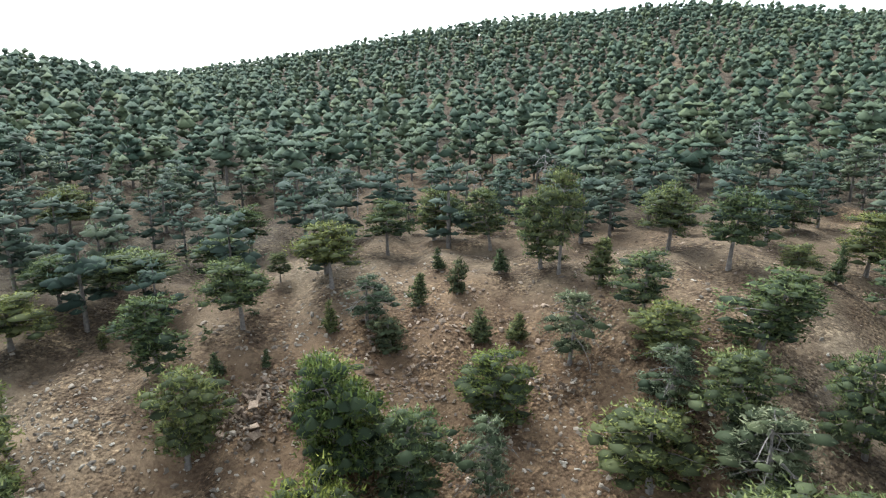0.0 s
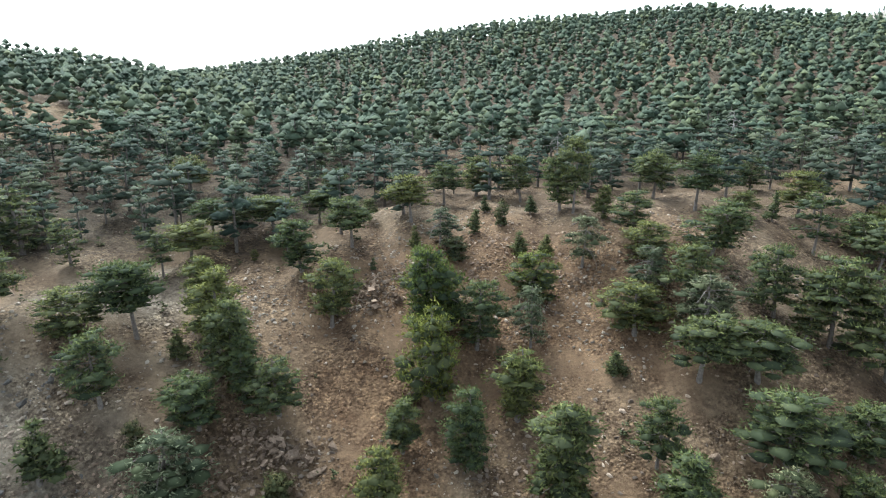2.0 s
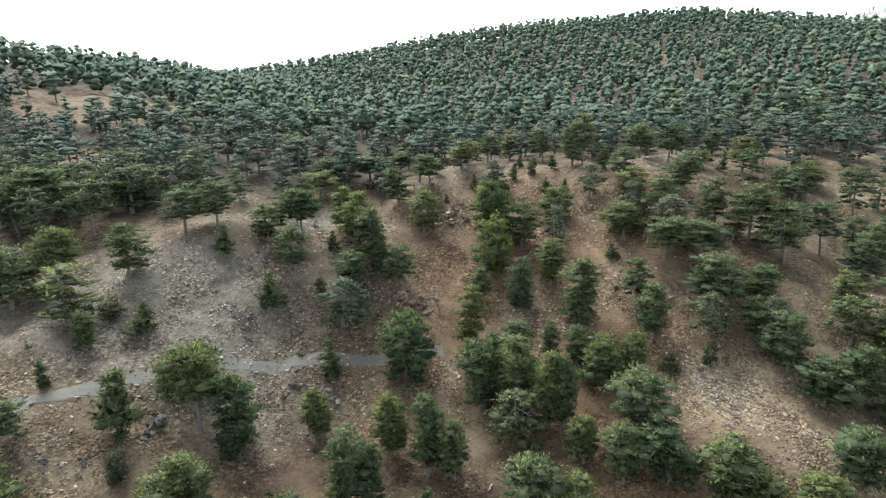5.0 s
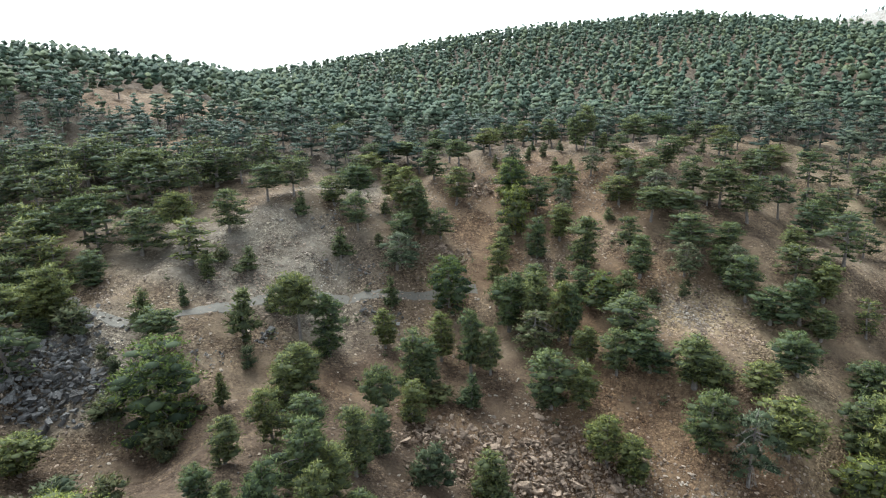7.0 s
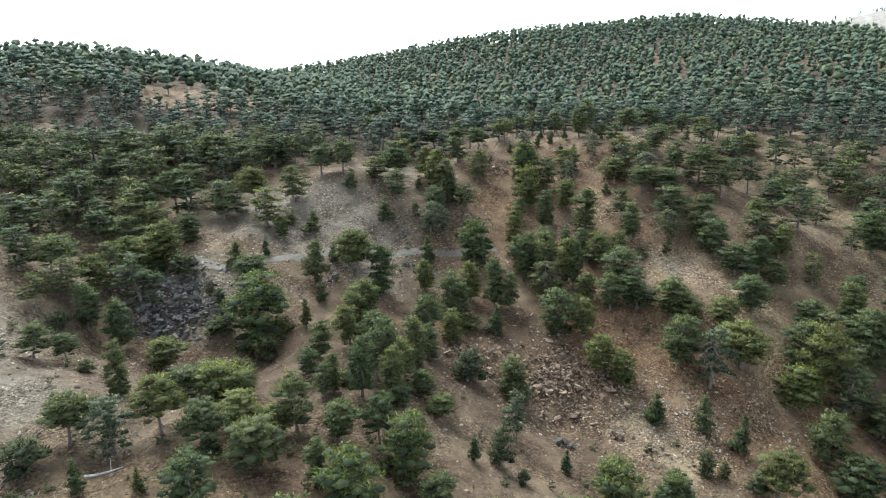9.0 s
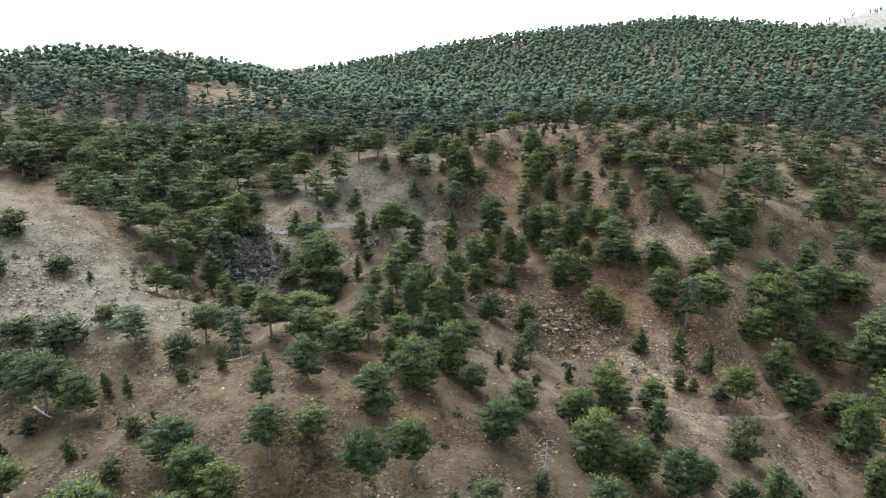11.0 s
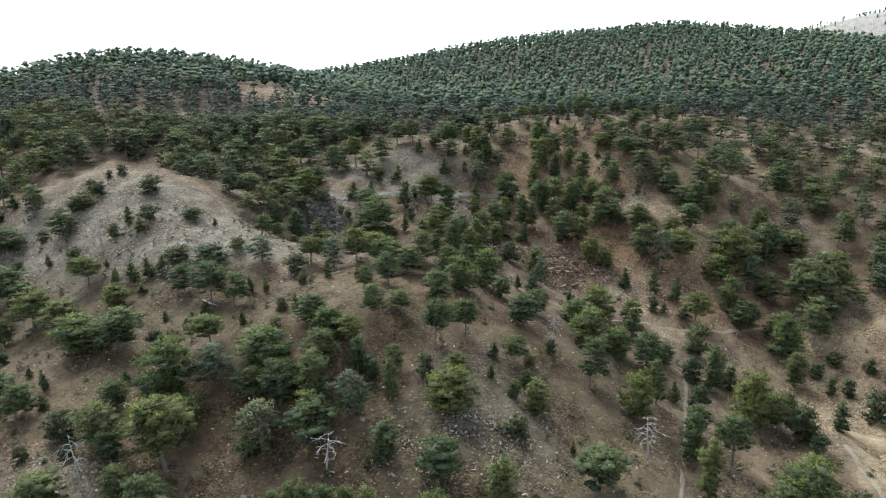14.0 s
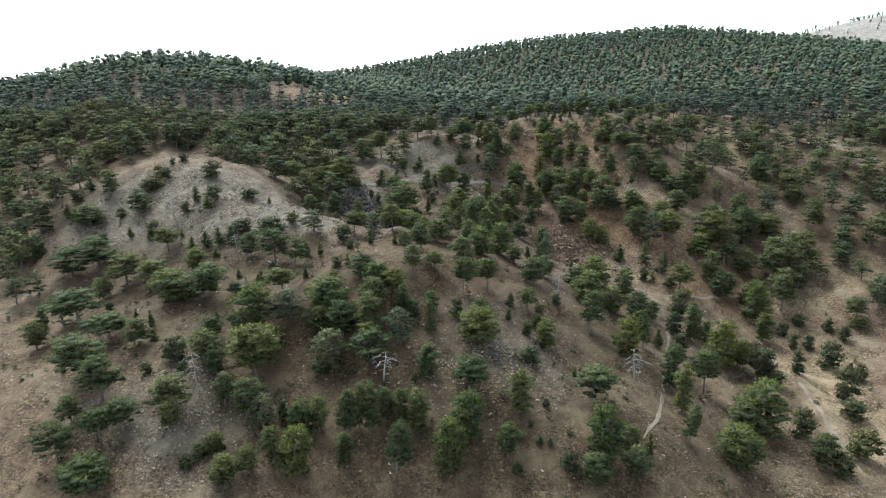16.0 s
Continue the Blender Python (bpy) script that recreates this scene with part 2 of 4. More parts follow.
SOIL = soil_material()
NEEDLES = needle_material("pine_needles", (0.055, 0.070, 0.027), (0.106, 0.124, 0.045), (0.158, 0.166, 0.062), True)
BRIGHT = needle_material("broad_pine_needles", (0.066, 0.084, 0.022), (0.124, 0.146, 0.036), (0.178, 0.188, 0.048), True)
GREYED = needle_material("lichened_needles", (0.080, 0.092, 0.056), (0.150, 0.160, 0.096), (0.225, 0.228, 0.140), True)
YOUNG = needle_material("young_needles", (0.042, 0.054, 0.024), (0.082, 0.096, 0.040), (0.128, 0.136, 0.056), True)
# distance haze painted in: greyer and bluer than the near needles
HAZED_NEEDLES = needle_material("hazed_needles", (0.046, 0.064, 0.044), (0.074, 0.098, 0.064), (0.112, 0.137, 0.086), False)
BUSH = needle_material("juniper_leaves", (0.042, 0.048, 0.026), (0.080, 0.085, 0.042), (0.124, 0.122, 0.058), True)
# crown shade put into colour: pad cores darker than the needles round them
INNER_SHADE = needle_material("shaded_inner_needles", (0.030, 0.038, 0.021), (0.055, 0.066, 0.034), (0.082, 0.092, 0.046), True)
# darkened for shade between the crowns and blued for haze
FAR_HAZED_SHADE = needle_material("far_hazed_shaded_needles", (0.036, 0.048, 0.036), (0.056, 0.071, 0.052), (0.082, 0.099, 0.070), False)
BARK = bark_material("pine_bark", (0.07, 0.058, 0.05), (0.19, 0.165, 0.145))
DEADWOOD = bark_material("bleached_wood", (0.16, 0.145, 0.13), (0.36, 0.335, 0.31))
ROCK = rock_material("reddish_brown_rock", (0.105, 0.074, 0.055), (0.29, 0.222, 0.168), 1.8)
DARK_ROCK = rock_material("dark_grey_rock", (0.065, 0.062, 0.060), (0.19, 0.182, 0.176), 1.8)
STONES = stone_material()
TRACK = bark_material("grey_gravel", (0.088, 0.078, 0.062), (0.125, 0.110, 0.087), 1.6)
TRODDEN = bark_material("trodden_gravel", (0.115, 0.090, 0.063), (0.165, 0.132, 0.095), 1.6)


# ---- mesh helpers ----
def mesh_of(name, verts, faces, material, normals=None, other=None, inner=0):
    """A mesh of triangles from arrays of places and corners; normals: one for each corner point, for foliage that shades as a mass."""
    me = bpy.data.meshes.new(name)
    verts, faces = np.asarray(verts, np.float32).reshape(-1, 3), np.asarray(faces, np.int32).reshape(-1, 3)
    me.vertices.add(len(verts))
    me.vertices.foreach_set("co", verts.ravel())
    me.loops.add(faces.size)
    me.loops.foreach_set("vertex_index", faces.ravel())
    me.polygons.add(len(faces))
    me.polygons.foreach_set("loop_start", np.arange(0, faces.size, 3, dtype=np.int32))
    me.update(calc_edges=True)
    me.materials.append(material)
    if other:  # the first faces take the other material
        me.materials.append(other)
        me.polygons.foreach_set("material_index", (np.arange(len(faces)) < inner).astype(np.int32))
    if normals is None:
        me.polygons.foreach_set("use_smooth", np.zeros(len(faces), bool))
    else:
        me.polygons.foreach_set("use_smooth", np.ones(len(faces), bool))
        me.normals_split_custom_set_from_vertices(np.asarray(normals, np.float32).tolist())
    return me


def tube(points, radii, sides):
    """A tapered bent tube, closed by a tip."""
    points = np.asarray(points, float)
    verts, faces = [], []
    for n, (p, r) in enumerate(zip(points, radii)):
        way = points[min(n + 1, len(points) - 1)] - points[max(n - 1, 0)]
        way = way / (np.linalg.norm(way) + 1e-9)
        side = np.cross(way, (0.31, 0.95, 0.05) if abs(way[1]) < 0.9 else (1, 0, 0))
        side /= np.linalg.norm(side)
        other = np.cross(way, side)
        for k in range(sides):
            a = 2 * math.pi * k / sides
            verts.append(p + r * (math.cos(a) * side + math.sin(a) * other))
        if n:
            for k in range(sides):
                a, b = (n - 1) * sides + k, (n - 1) * sides + (k + 1) % sides
                faces += [(a, b, b + sides), (a, b + sides, a + sides)]
    verts.append(points[-1])
    last = (len(points) - 1) * sides
    faces += [(last + k, last + (k + 1) % sides, len(verts) - 1) for k in range(sides)]
    return np.array(verts), np.array(faces)


def joined(pieces):
    verts, faces, n = [], [], 0
    for v, f in pieces:
        verts.append(v), faces.append(f + n)
        n += len(v)
    return np.concatenate(verts), np.concatenate(faces)


def tufts(centres, outs, swell, length, width, rng):
    """Needle brushes: one narrow triangle at each centre, shaded by the swell of the foliage round it."""
    n = len(centres)
    way = outs * 0.7 + rng.normal(0, 0.55, (n, 3))
    way /= np.linalg.norm(way, axis=1, keepdims=True)
    side = np.cross(way, rng.normal(0, 1, (n, 3)))
    side /= np.linalg.norm(side, axis=1, keepdims=True) + 1e-9
    side[(np.cross(side, way) * swell).sum(1) < 0] *= -1
    l = length * rng.uniform(0.6, 1.35, (n, 1))
    w = width * rng.uniform(0.6, 1.35, (n, 1))
    verts = np.stack([centres - way * l * 0.3 - side * w, centres - way * l * 0.3 + side * w, centres + way * l], 1).reshape(-1, 3)
    mass = swell + 0.25 * way + rng.normal(0, 0.28, (n, 3))
    mass /= np.linalg.norm(mass, axis=1, keepdims=True) + 1e-9
    return verts, np.arange(3 * n).reshape(-1, 3), np.repeat(mass, 3, 0)


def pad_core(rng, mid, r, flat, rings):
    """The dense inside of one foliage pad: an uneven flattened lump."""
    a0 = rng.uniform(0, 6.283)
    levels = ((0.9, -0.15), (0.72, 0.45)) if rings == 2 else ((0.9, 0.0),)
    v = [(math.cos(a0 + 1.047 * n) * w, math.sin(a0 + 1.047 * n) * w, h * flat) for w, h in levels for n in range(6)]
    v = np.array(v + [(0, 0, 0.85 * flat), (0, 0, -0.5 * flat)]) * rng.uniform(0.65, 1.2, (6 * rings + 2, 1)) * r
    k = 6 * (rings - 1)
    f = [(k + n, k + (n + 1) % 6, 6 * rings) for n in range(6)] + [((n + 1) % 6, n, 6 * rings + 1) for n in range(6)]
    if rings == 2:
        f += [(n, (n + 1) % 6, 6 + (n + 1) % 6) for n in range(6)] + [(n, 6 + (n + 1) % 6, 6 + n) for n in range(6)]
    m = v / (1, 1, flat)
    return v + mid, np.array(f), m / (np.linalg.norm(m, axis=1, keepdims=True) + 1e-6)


def crown_width(form, u):
    """How far the crown reaches at the share u of its height."""
    if form == "umbrella":
        return 0.86 + 0.45 * u if u < 0.3 else math.sqrt(max(0.16, 1 - ((u - 0.3) / 0.76) ** 2))
    if form == "round":
        return 0.72 + 0.7 * u if u < 0.4 else math.sqrt(max(0.08, 1 - ((u - 0.4) / 0.64) ** 2))
    if form == "column":
        return 0.82 + 0.4 * u if u < 0.4 else math.sqrt(max(0.05, 1 - ((u - 0.4) / 0.62) ** 2.6))
    if form == "cone":
        return max(0.14, 1 - 0.9 * u ** 1.3) * min(1.0, 0.75 + 2 * u)
    return 0.9 + 0.2 * u if u < 0.4 else math.sqrt(max(0.1, 1 - ((u - 0.4) / 0.64) ** 2))


def pine_shape(seed, height, reach, bare, form, whorls, limbs, blades, blade, flat=0.4, droop=0.0, rings=2, empty=0.0, size=1.0, mass=0.35):
    """Trunk with limbs, and crown, of a mountain pine. bare: share of the height without crown. The limbs stand in whorls and
    carry flat pads of needle brushes, in layers with gaps between. empty: share of limbs that are dead and bare."""
    rng = np.random.default_rng(seed)
    lean = rng.normal(0, 0.04, 2)
    steps = np.linspace(0, 0.97, 9)
    spine = [np.array([lean[0] * s * height + 0.018 * height * math.sin(4 * s + seed), lean[1] * s * height + 0.018 * height * math.cos(3.4 * s + seed), s * height]) for s in steps]
    spine[0][2] = -0.8
    thick = 0.024 * height + 0.05
    wood = [tube(spine, [thick * (1 - 0.88 * s) * (1.35 if n == 0 else 1) for n, s in enumerate(steps)], 7)]
    heights = [p[2] for p in spine]
    cores, centres, outs, swell = [], [], [], []
    turn, heavy = rng.uniform(0, 6.283), rng.uniform(0, 6.283)
    for k in range(whorls):
        u = (k + 0.5 + rng.uniform(-0.22, 0.22)) / whorls
        s = bare + (0.94 - bare) * u
        wide = reach * crown_width(form, u)
        many = max(3, round(limbs * (0.55 + 0.45 * wide / reach)))
        turn += 1.1
        for j in range(many):
            a = turn + 6.283 * (j + rng.uniform(-0.28, 0.28)) / many
            length = max(0.12 * reach, wide * rng.uniform(0.5, 1.12) * (1 + 0.16 * math.cos(a - heavy)))
            z = (s + rng.uniform(-0.42, 0.42) / whorls * (1 - bare)) * height
            at = np.array([np.interp(z, heights, [p[c] for p in spine]) for c in (0, 1)] + [z])
            out = np.array([math.cos(a), math.sin(a), 0])
            cross = np.array([-math.sin(a), math.cos(a), 0])
            rise, fall = rng.uniform(0.0, 0.3) + 0.25 * u - droop, 0.22 + 0.6 * droop

            def along(q):
                return at + out * length * q + np.array([0, 0, length * (rise * q - fall * q * q)])

            r0 = 0.15 * thick + 0.012 * length
            wood.append(tube([along(q) for q in (0, 0.5, 1.0)], [r0, r0 * 0.6, r0 * 0.2], 3))
            if rng.random() < empty:
                for _ in range(3):
                    p = along(rng.uniform(0.35, 0.95))
                    wood.append(tube([p, p + (out * 0.25 + cross * rng.normal(0, 0.25) - (0, 0, rng.uniform(0, 0.25))) * length], [r0 * 0.45, r0 * 0.12], 3))
                continue
            spots = [(1.0, 0.0)] if length < 0.35 * reach else [(0.95, rng.normal(0, 0.08)), (0.6, rng.choice((-1, 1)) * 0.18)]
            if length > 0.85 * reach:
                spots.append((0.8, rng.choice((-1, 1)) * 0.3))
            for q, aside in spots:
                r = size * (0.16 * reach + 0.18 * length) * rng.uniform(0.7, 1.3)
                mid = along(max(0.15, q - 0.5 * r / length)) + cross * aside * length + np.array([0, 0, 0.3 * r * flat])
                cores.append(pad_core(rng, mid - (0, 0, 0.1 * r), 0.66 * r, flat, rings))
                if not blades:
                    continue
                d = rng.normal(0, 1, (blades, 3))
                d[:, 2] = np.abs(d[:, 2]) * 0.95 - 0.35
                d /= np.linalg.norm(d, axis=1, keepdims=True)
                place = mid + d * (r, r, r * flat) * rng.uniform(0.5, 1.12, (blades, 1))
                place[:, 2] -= droop * r * rng.uniform(0, 1.8, blades)
                centres.append(place), outs.append(d * (1, 1, 0.6) + out * 0.3 + np.array([0, 0, 0.4 - 1.5 * droop]))
                m = d * (1, 1, 1.5) + out * 0.25 + np.array([0, 0, 0.15])
                swell.append(m / np.linalg.norm(m, axis=1, keepdims=True))
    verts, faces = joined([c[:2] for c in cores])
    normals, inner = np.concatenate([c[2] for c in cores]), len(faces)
    heart = np.array([lean[0] * 0.6 * height, lean[1] * 0.6 * height, height * (bare + 0.3 * (1 - bare))])
    bulge = (verts - heart) / (reach, reach, 0.55 * height * (1 - bare))
    normals = normals * (1 - mass) + mass * bulge
    normals /= np.linalg.norm(normals, axis=1, keepdims=True) + 1e-6
    if blades:
        centres = np.concatenate(centres)
        bulge = (centres - heart) / (reach, reach, 0.55 * height * (1 - bare))
        fine = tufts(centres, np.concatenate(outs), np.concatenate(swell) * (1 - mass) + mass * bulge, blade, blade * 0.24, rng)
        verts, faces = joined([(verts, faces), fine[:2]])
        normals = np.concatenate([normals, fine[2]])
    return joined(wood), (verts, faces, normals, inner)


def snag_shape(seed, height, reach, limbs):
    """A dead pine: bare bleached trunk, bent limbs and twigs."""
    rng = np.random.default_rng(seed)
    spine = [np.array([0.25 * math.sin(2.5 * s + seed), 0.2 * math.cos(2 * s + seed), s * height]) for s in np.linspace(0, 1, 8)]
    spine[0][2] = -0.8
    thick = 0.016 * height + 0.03
    wood = [tube(spine, [thick * (1.2 - 1.1 * s) for s in np.linspace(0, 1, 8)], 6)]
    for k in range(limbs):
        u = (k + rng.uniform()) / limbs
        s = 0.35 + 0.63 * u
        length = reach * (1 - 0.45 * abs(2 * u - 1.1)) * rng.uniform(0.5, 1.1)
        a = 2.399 * k + rng.normal(0, 0.4)
        at = np.array([np.interp(s * height, [p[2] for p in spine], [p[c] for p in spine]) for c in (0, 1)] + [s * height])
        way = np.array([math.cos(a), math.sin(a), 0])
        line = [at + way * length * q + np.array([0, 0, length * (0.35 * q - 0.75 * q * q)]) for q in (0, 0.3, 0.6, 1.0)]
        wood.append(tube(line, [0.045, 0.034, 0.022, 0.008], 4))
        for _ in range(4):
            q = rng.uniform(0.4, 0.95)
            p = at + way * length * q + np.array([0, 0, length * (0.35 * q - 0.75 * q * q)])
            side = np.array([math.cos(a + rng.normal(0, 1)), math.sin(a + rng.normal(0, 1)), rng.normal(-0.3, 0.4)])
            wood.append(tube([p, p + side * 0.3 * length, p + side * 0.45 * length - np.array([0, 0, 0.1])], [0.025, 0.018, 0.006], 3))
    return joined(wood)


def thing(name, at, label, category, group=""):
    ob = tagged(new(name), label, category, group)
    ob.matrix_basis = at
    return ob


def part(name, mesh, parent, label=""):
    ob = new(name, mesh)
    ob.parent = parent
    return tagged(ob, label) if label else ob


# ---- where the woods stand: the crest and the hills behind ----
CREST_X = [-240, -144, -96, -60, -30, 0, 24, 54, 84, 120, 240]
CREST_Y = [20, 22, 31, 45, 60, 76, 74, 76, 68, 44, 20]
CLEARINGS = [(-117, 140, 34, 32), (-95, 86, 13, 9), (20, 11, 10, 6), (-222, 198, 14, 10), (-157, 43, 4, 4), (165, 222, 16, 5), (142, 230, 12, 4), (107, 272, 22, 5), (58, 84, 9, 5), (80, 84, 7, 4), (-145, 76, 5, 5), (102, 315, 4, 22)]


GROVES = [(-86, -15, 9, 6, 0.3), (-94, -12, 6, 8, 0.5), (-98, 3, 16, 11, 0.75), (-106, 16, 18, 8, 0.7), (-165, -35, 18, 20, 0.3), (-150, -78, 18, 16, 0.3), (-111, 11, 9, 7, 0.7), (-101, 4, 8, 6, 0.7), (-91, -2, 8, 6, 0.75), (-84, -11, 7, 5, 0.25), (-79, -11, 6, 5, 0.15), (-86, -22, 8, 5, 0.7)]


def wooded(x, y):
    """How wooded a spot is, from 0 to 1."""
    d = 1 / (1 + np.exp(np.clip(-(y - np.interp(x, CREST_X, CREST_Y)) / 4.0, -60, 60)))
    d = d + (1 - d) * 0.22 * (x > 34) * (y > -44) / (1 + np.exp(np.clip(-(x - 40) / 4, -60, 60)))
    d = d + (1 - d) * 0.3 * (x < -150) * (y > -90)
    for a, b, p, q, much in GROVES:
        d = d + (1 - d) * much * np.exp(-(((x - a) / p) ** 2 + ((y - b) / q) ** 2))
    d = d * (0.86 + 0.3 * lumps(x, y, 34, 7))
    for a, b, p, q in CLEARINGS:
        d = d * np.clip((((x - a) / p) ** 2 + ((y - b) / q) ** 2 - 0.5) * 1.5, 0.04, 1)
    return np.clip(d, 0, 1)


# ---- ground: one sheet to the horizon ----
# kinds of earth: x, y, reach across and along
RED = [(-6, -16, 18, 9), (4, -18, 16, 9), (0, 46, 30, 17), (12, 12, 22, 16), (-40, -75, 32, 20), (30, -25, 22, 16), (-15, 26, 9, 14), (-60, -97, 24, 13), (-5, -10, 26, 16), (-25, -5, 24, 14), (0, 120, 200, 45), (60, 200, 260, 120)]
SCREE_BEDS = [(-108, -44, 34, 22), (-86, -48, 18, 12), (-30, -92, 10, 16), (-54, 15, 24, 13), (-77, -10, 17, 11), (-128, -38, 30, 20), (-40, 8, 14, 8), (-30, -101, 11, 10), (-86, -118, 15, 10), (-40, 43, 8, 6)]
GRASS = [(-70, -85, 55, 32), (-15, -80, 26, 30), (-105, -75, 30, 24), (-30, -115, 60, 22), (20, -62, 14, 20)]
UMBER = [(-20, -59, 28, 11), (-2, -50, 14, 10), (-8, -37, 13, 8), (-88, -15, 14, 7), (-68, -27, 12, 5), (-38, -28, 32, 16), (-52, -40, 24, 12), (-33, 0, 10, 12), (-15, -2, 14, 9)]
WHITE_ROCK = [(900, 870, 640, 560)]
PALE = [(42, -84, 11, 34), (21, 10, 13, 9), (31, -8, 7, 15), (62, -37, 22, 8), (9, -31, 8, 7), (75, 78, 26, 8), (-113, 155, 24, 14), (-222, 198, 16, 12), (66, 40, 9, 26)]

def stretched(lo, hi, step, ends, grow):
    mid = list(np.arange(lo, hi + step / 2, step))
    s, v, up = step, hi, []
    while v < ends[1]:
        s *= grow
        v += s
        up.append(v)
    s, v, down = step, lo, []
    while v > ends[0]:
        s *= grow
        v -= s
        down.append(v)
    return np.array(down[::-1] + mid + up)


def ground_sheet():
    xs, ys = stretched(-150, 100, 1.35, (-4500, 4500), 1.07), stretched(-140, 90, 1.35, (-3000, 4800), 1.07)
    gx, gy = np.meshgrid(xs, ys)
    gz = ground_height(gx, gy)
    n, m = len(xs), len(ys)
    i, j = np.meshgrid(np.arange(n - 1), np.arange(m - 1))
    a = (j * n + i).ravel()
    faces = np.concatenate([np.stack([a, a + 1, a + n + 1], 1), np.stack([a, a + n + 1, a + n], 1)])
    me = mesh_of("ground", np.stack([gx, gy, gz], -1).reshape(-1, 3), faces, SOIL)
    me.polygons.foreach_set("use_smooth", np.ones(len(faces), bool))
    for name, beds in (("red_earth", RED), ("grey_scree", SCREE_BEDS), ("pale_earth", PALE), ("dry_grass", GRASS), ("umber_earth", UMBER), ("white_rock", WHITE_ROCK)):
        much = np.zeros(gx.shape)
        wx, wy = gx + 5 * lumps(gx, gy, 13, 21) + 2 * lumps(gx, gy, 4, 22), gy + 5 * lumps(gx, gy, 13, 23) + 2 * lumps(gx, gy, 4, 24)
        for a, b, p, q in beds:
            much = np.maximum(much, np.clip(1.5 - 1.3 * np.sqrt(((wx - a) / p) ** 2 + ((wy - b) / q) ** 2), 0, 0.85))
        me.attributes.new(name, "FLOAT", "POINT").data.foreach_set("value", much.ravel().astype(np.float32))
    # needle litter with forest-floor shade painted in, wherever the woods stand
    litter_shade = 0.9 * np.clip(1.6 * wooded(gx, gy) - 0.5, 0, 1) / (1 + np.exp(np.clip(-(gy - np.interp(gx, CREST_X, CREST_Y) - 6) / 3.0, -60, 60))) * (gy < 620)
    me.attributes.new("needle_litter_shade", "FLOAT", "POINT").data.foreach_set("value", litter_shade.ravel().astype(np.float32))
    return tagged(new("ground", me), "reddish brown stony hillside with scree and bare soil", "ground", kind="structure")


ground_sheet()

# ---- trees ----
KINDS = {}
PLAIN = {}  # the same kinds with fewer, longer needles, for the woods on the crest


def variant(wood, crown, bark, needles, inside, height, reach):
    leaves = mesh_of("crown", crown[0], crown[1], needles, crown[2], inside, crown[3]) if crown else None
    return mesh_of("trunk", *wood, bark), leaves, height, reach


def kind_of(kind, form, seed, many, heights, slim, bares, whorls, limbs, needles, blade=0.28, blades=36, **more):
    """Some trees of a kind, each of its own growth; slim, bares: the range of reach over height and of the bare share."""
    rng = np.random.default_rng(seed)
    for table in (KINDS, PLAIN):
        made = table.setdefault(kind, [])
        for n in range(many):
            h, share = rng.uniform(*heights), rng.uniform(0, 1)
            reach = h * (slim[0] + (slim[1] - slim[0]) * share)
            bare = bares[0] + (bares[1] - bares[0]) * rng.uniform(0, 1)
            thin = table is PLAIN
            shape = pine_shape(seed + n, h, reach, bare, form, whorls - thin, limbs - thin, 8 if thin else blades, blade * (1.5 if thin else 1.0), rings=1, **more)
            made.append(variant(*shape, BARK, needles, INNER_SHADE, h, reach))


kind_of("round", "round", 11, 7, (7.0, 8.6), (0.38, 0.48), (0.08, 0.20), 7, 6, NEEDLES, flat=0.5, droop=0.06)
kind_of("umbrella", "umbrella", 21, 7, (7.2, 8.6), (0.44, 0.54), (0.28, 0.42), 5, 8, NEEDLES, flat=0.42, droop=0.04)
kind_of("column", "column", 31, 6, (8.0, 9.0), (0.25, 0.32), (0.06, 0.16), 9, 5, NEEDLES, flat=0.6, droop=0.16, size=1.2)
kind_of("grey", "round", 41, 4, (7.0, 8.0), (0.40, 0.48), (0.20, 0.30), 6, 6, GREYED, flat=0.5, droop=0.3, empty=0.25)
kind_of("broad", "broad", 51, 5, (6.6, 7.6), (0.44, 0.56), (0.03, 0.08), 7, 7, BRIGHT, flat=0.55, droop=0.05)
kind_of("young", "cone", 61, 5, (2.8, 3.4), (0.30, 0.42), (0.02, 0.05), 6, 5, YOUNG, blade=0.22, blades=20, flat=0.8, size=1.35)
kind_of("bush", "broad", 71, 5, (1.5, 1.7), (0.55, 0.8), (0.01, 0.03), 4, 5, BUSH, blade=0.17, blades=20, flat=0.7, size=1.15)
KINDS["snag"] = [variant(snag_shape(81 + n, 6.0, 2.2, 18 - 3 * n), None, DEADWOOD, None, None, 6.0, 2.0) for n in range(3)]

SAYS = {
    "round": ("pine_tree", "dark green mountain pine with a rounded ragged crown", "pines on the slopes"),
    "umbrella": ("umbrella_pine", "old mountain pine with a flat-topped spreading crown", "flat-topped pines"),
    "column": ("narrow_pine", "tall narrow pine with dense dark green foliage", "narrow pines in the gullies"),
    "grey": ("drooping_pine", "grey-green pine with drooping lichen-hung branches", "drooping pines"),
    "broad": ("broad_pine", "broad bright green pine with foliage close to the ground", "broad bright pines"),
    "young": ("young_pine", "small conical young pine on stony soil", "young pines"),
    "bush": ("juniper_bush", "low dark green juniper bush on stony soil", "juniper bushes"),
    "snag": ("dead_tree", "bleached dead pine with bare drooping branches", "dead trees"),
}
STANDING = []


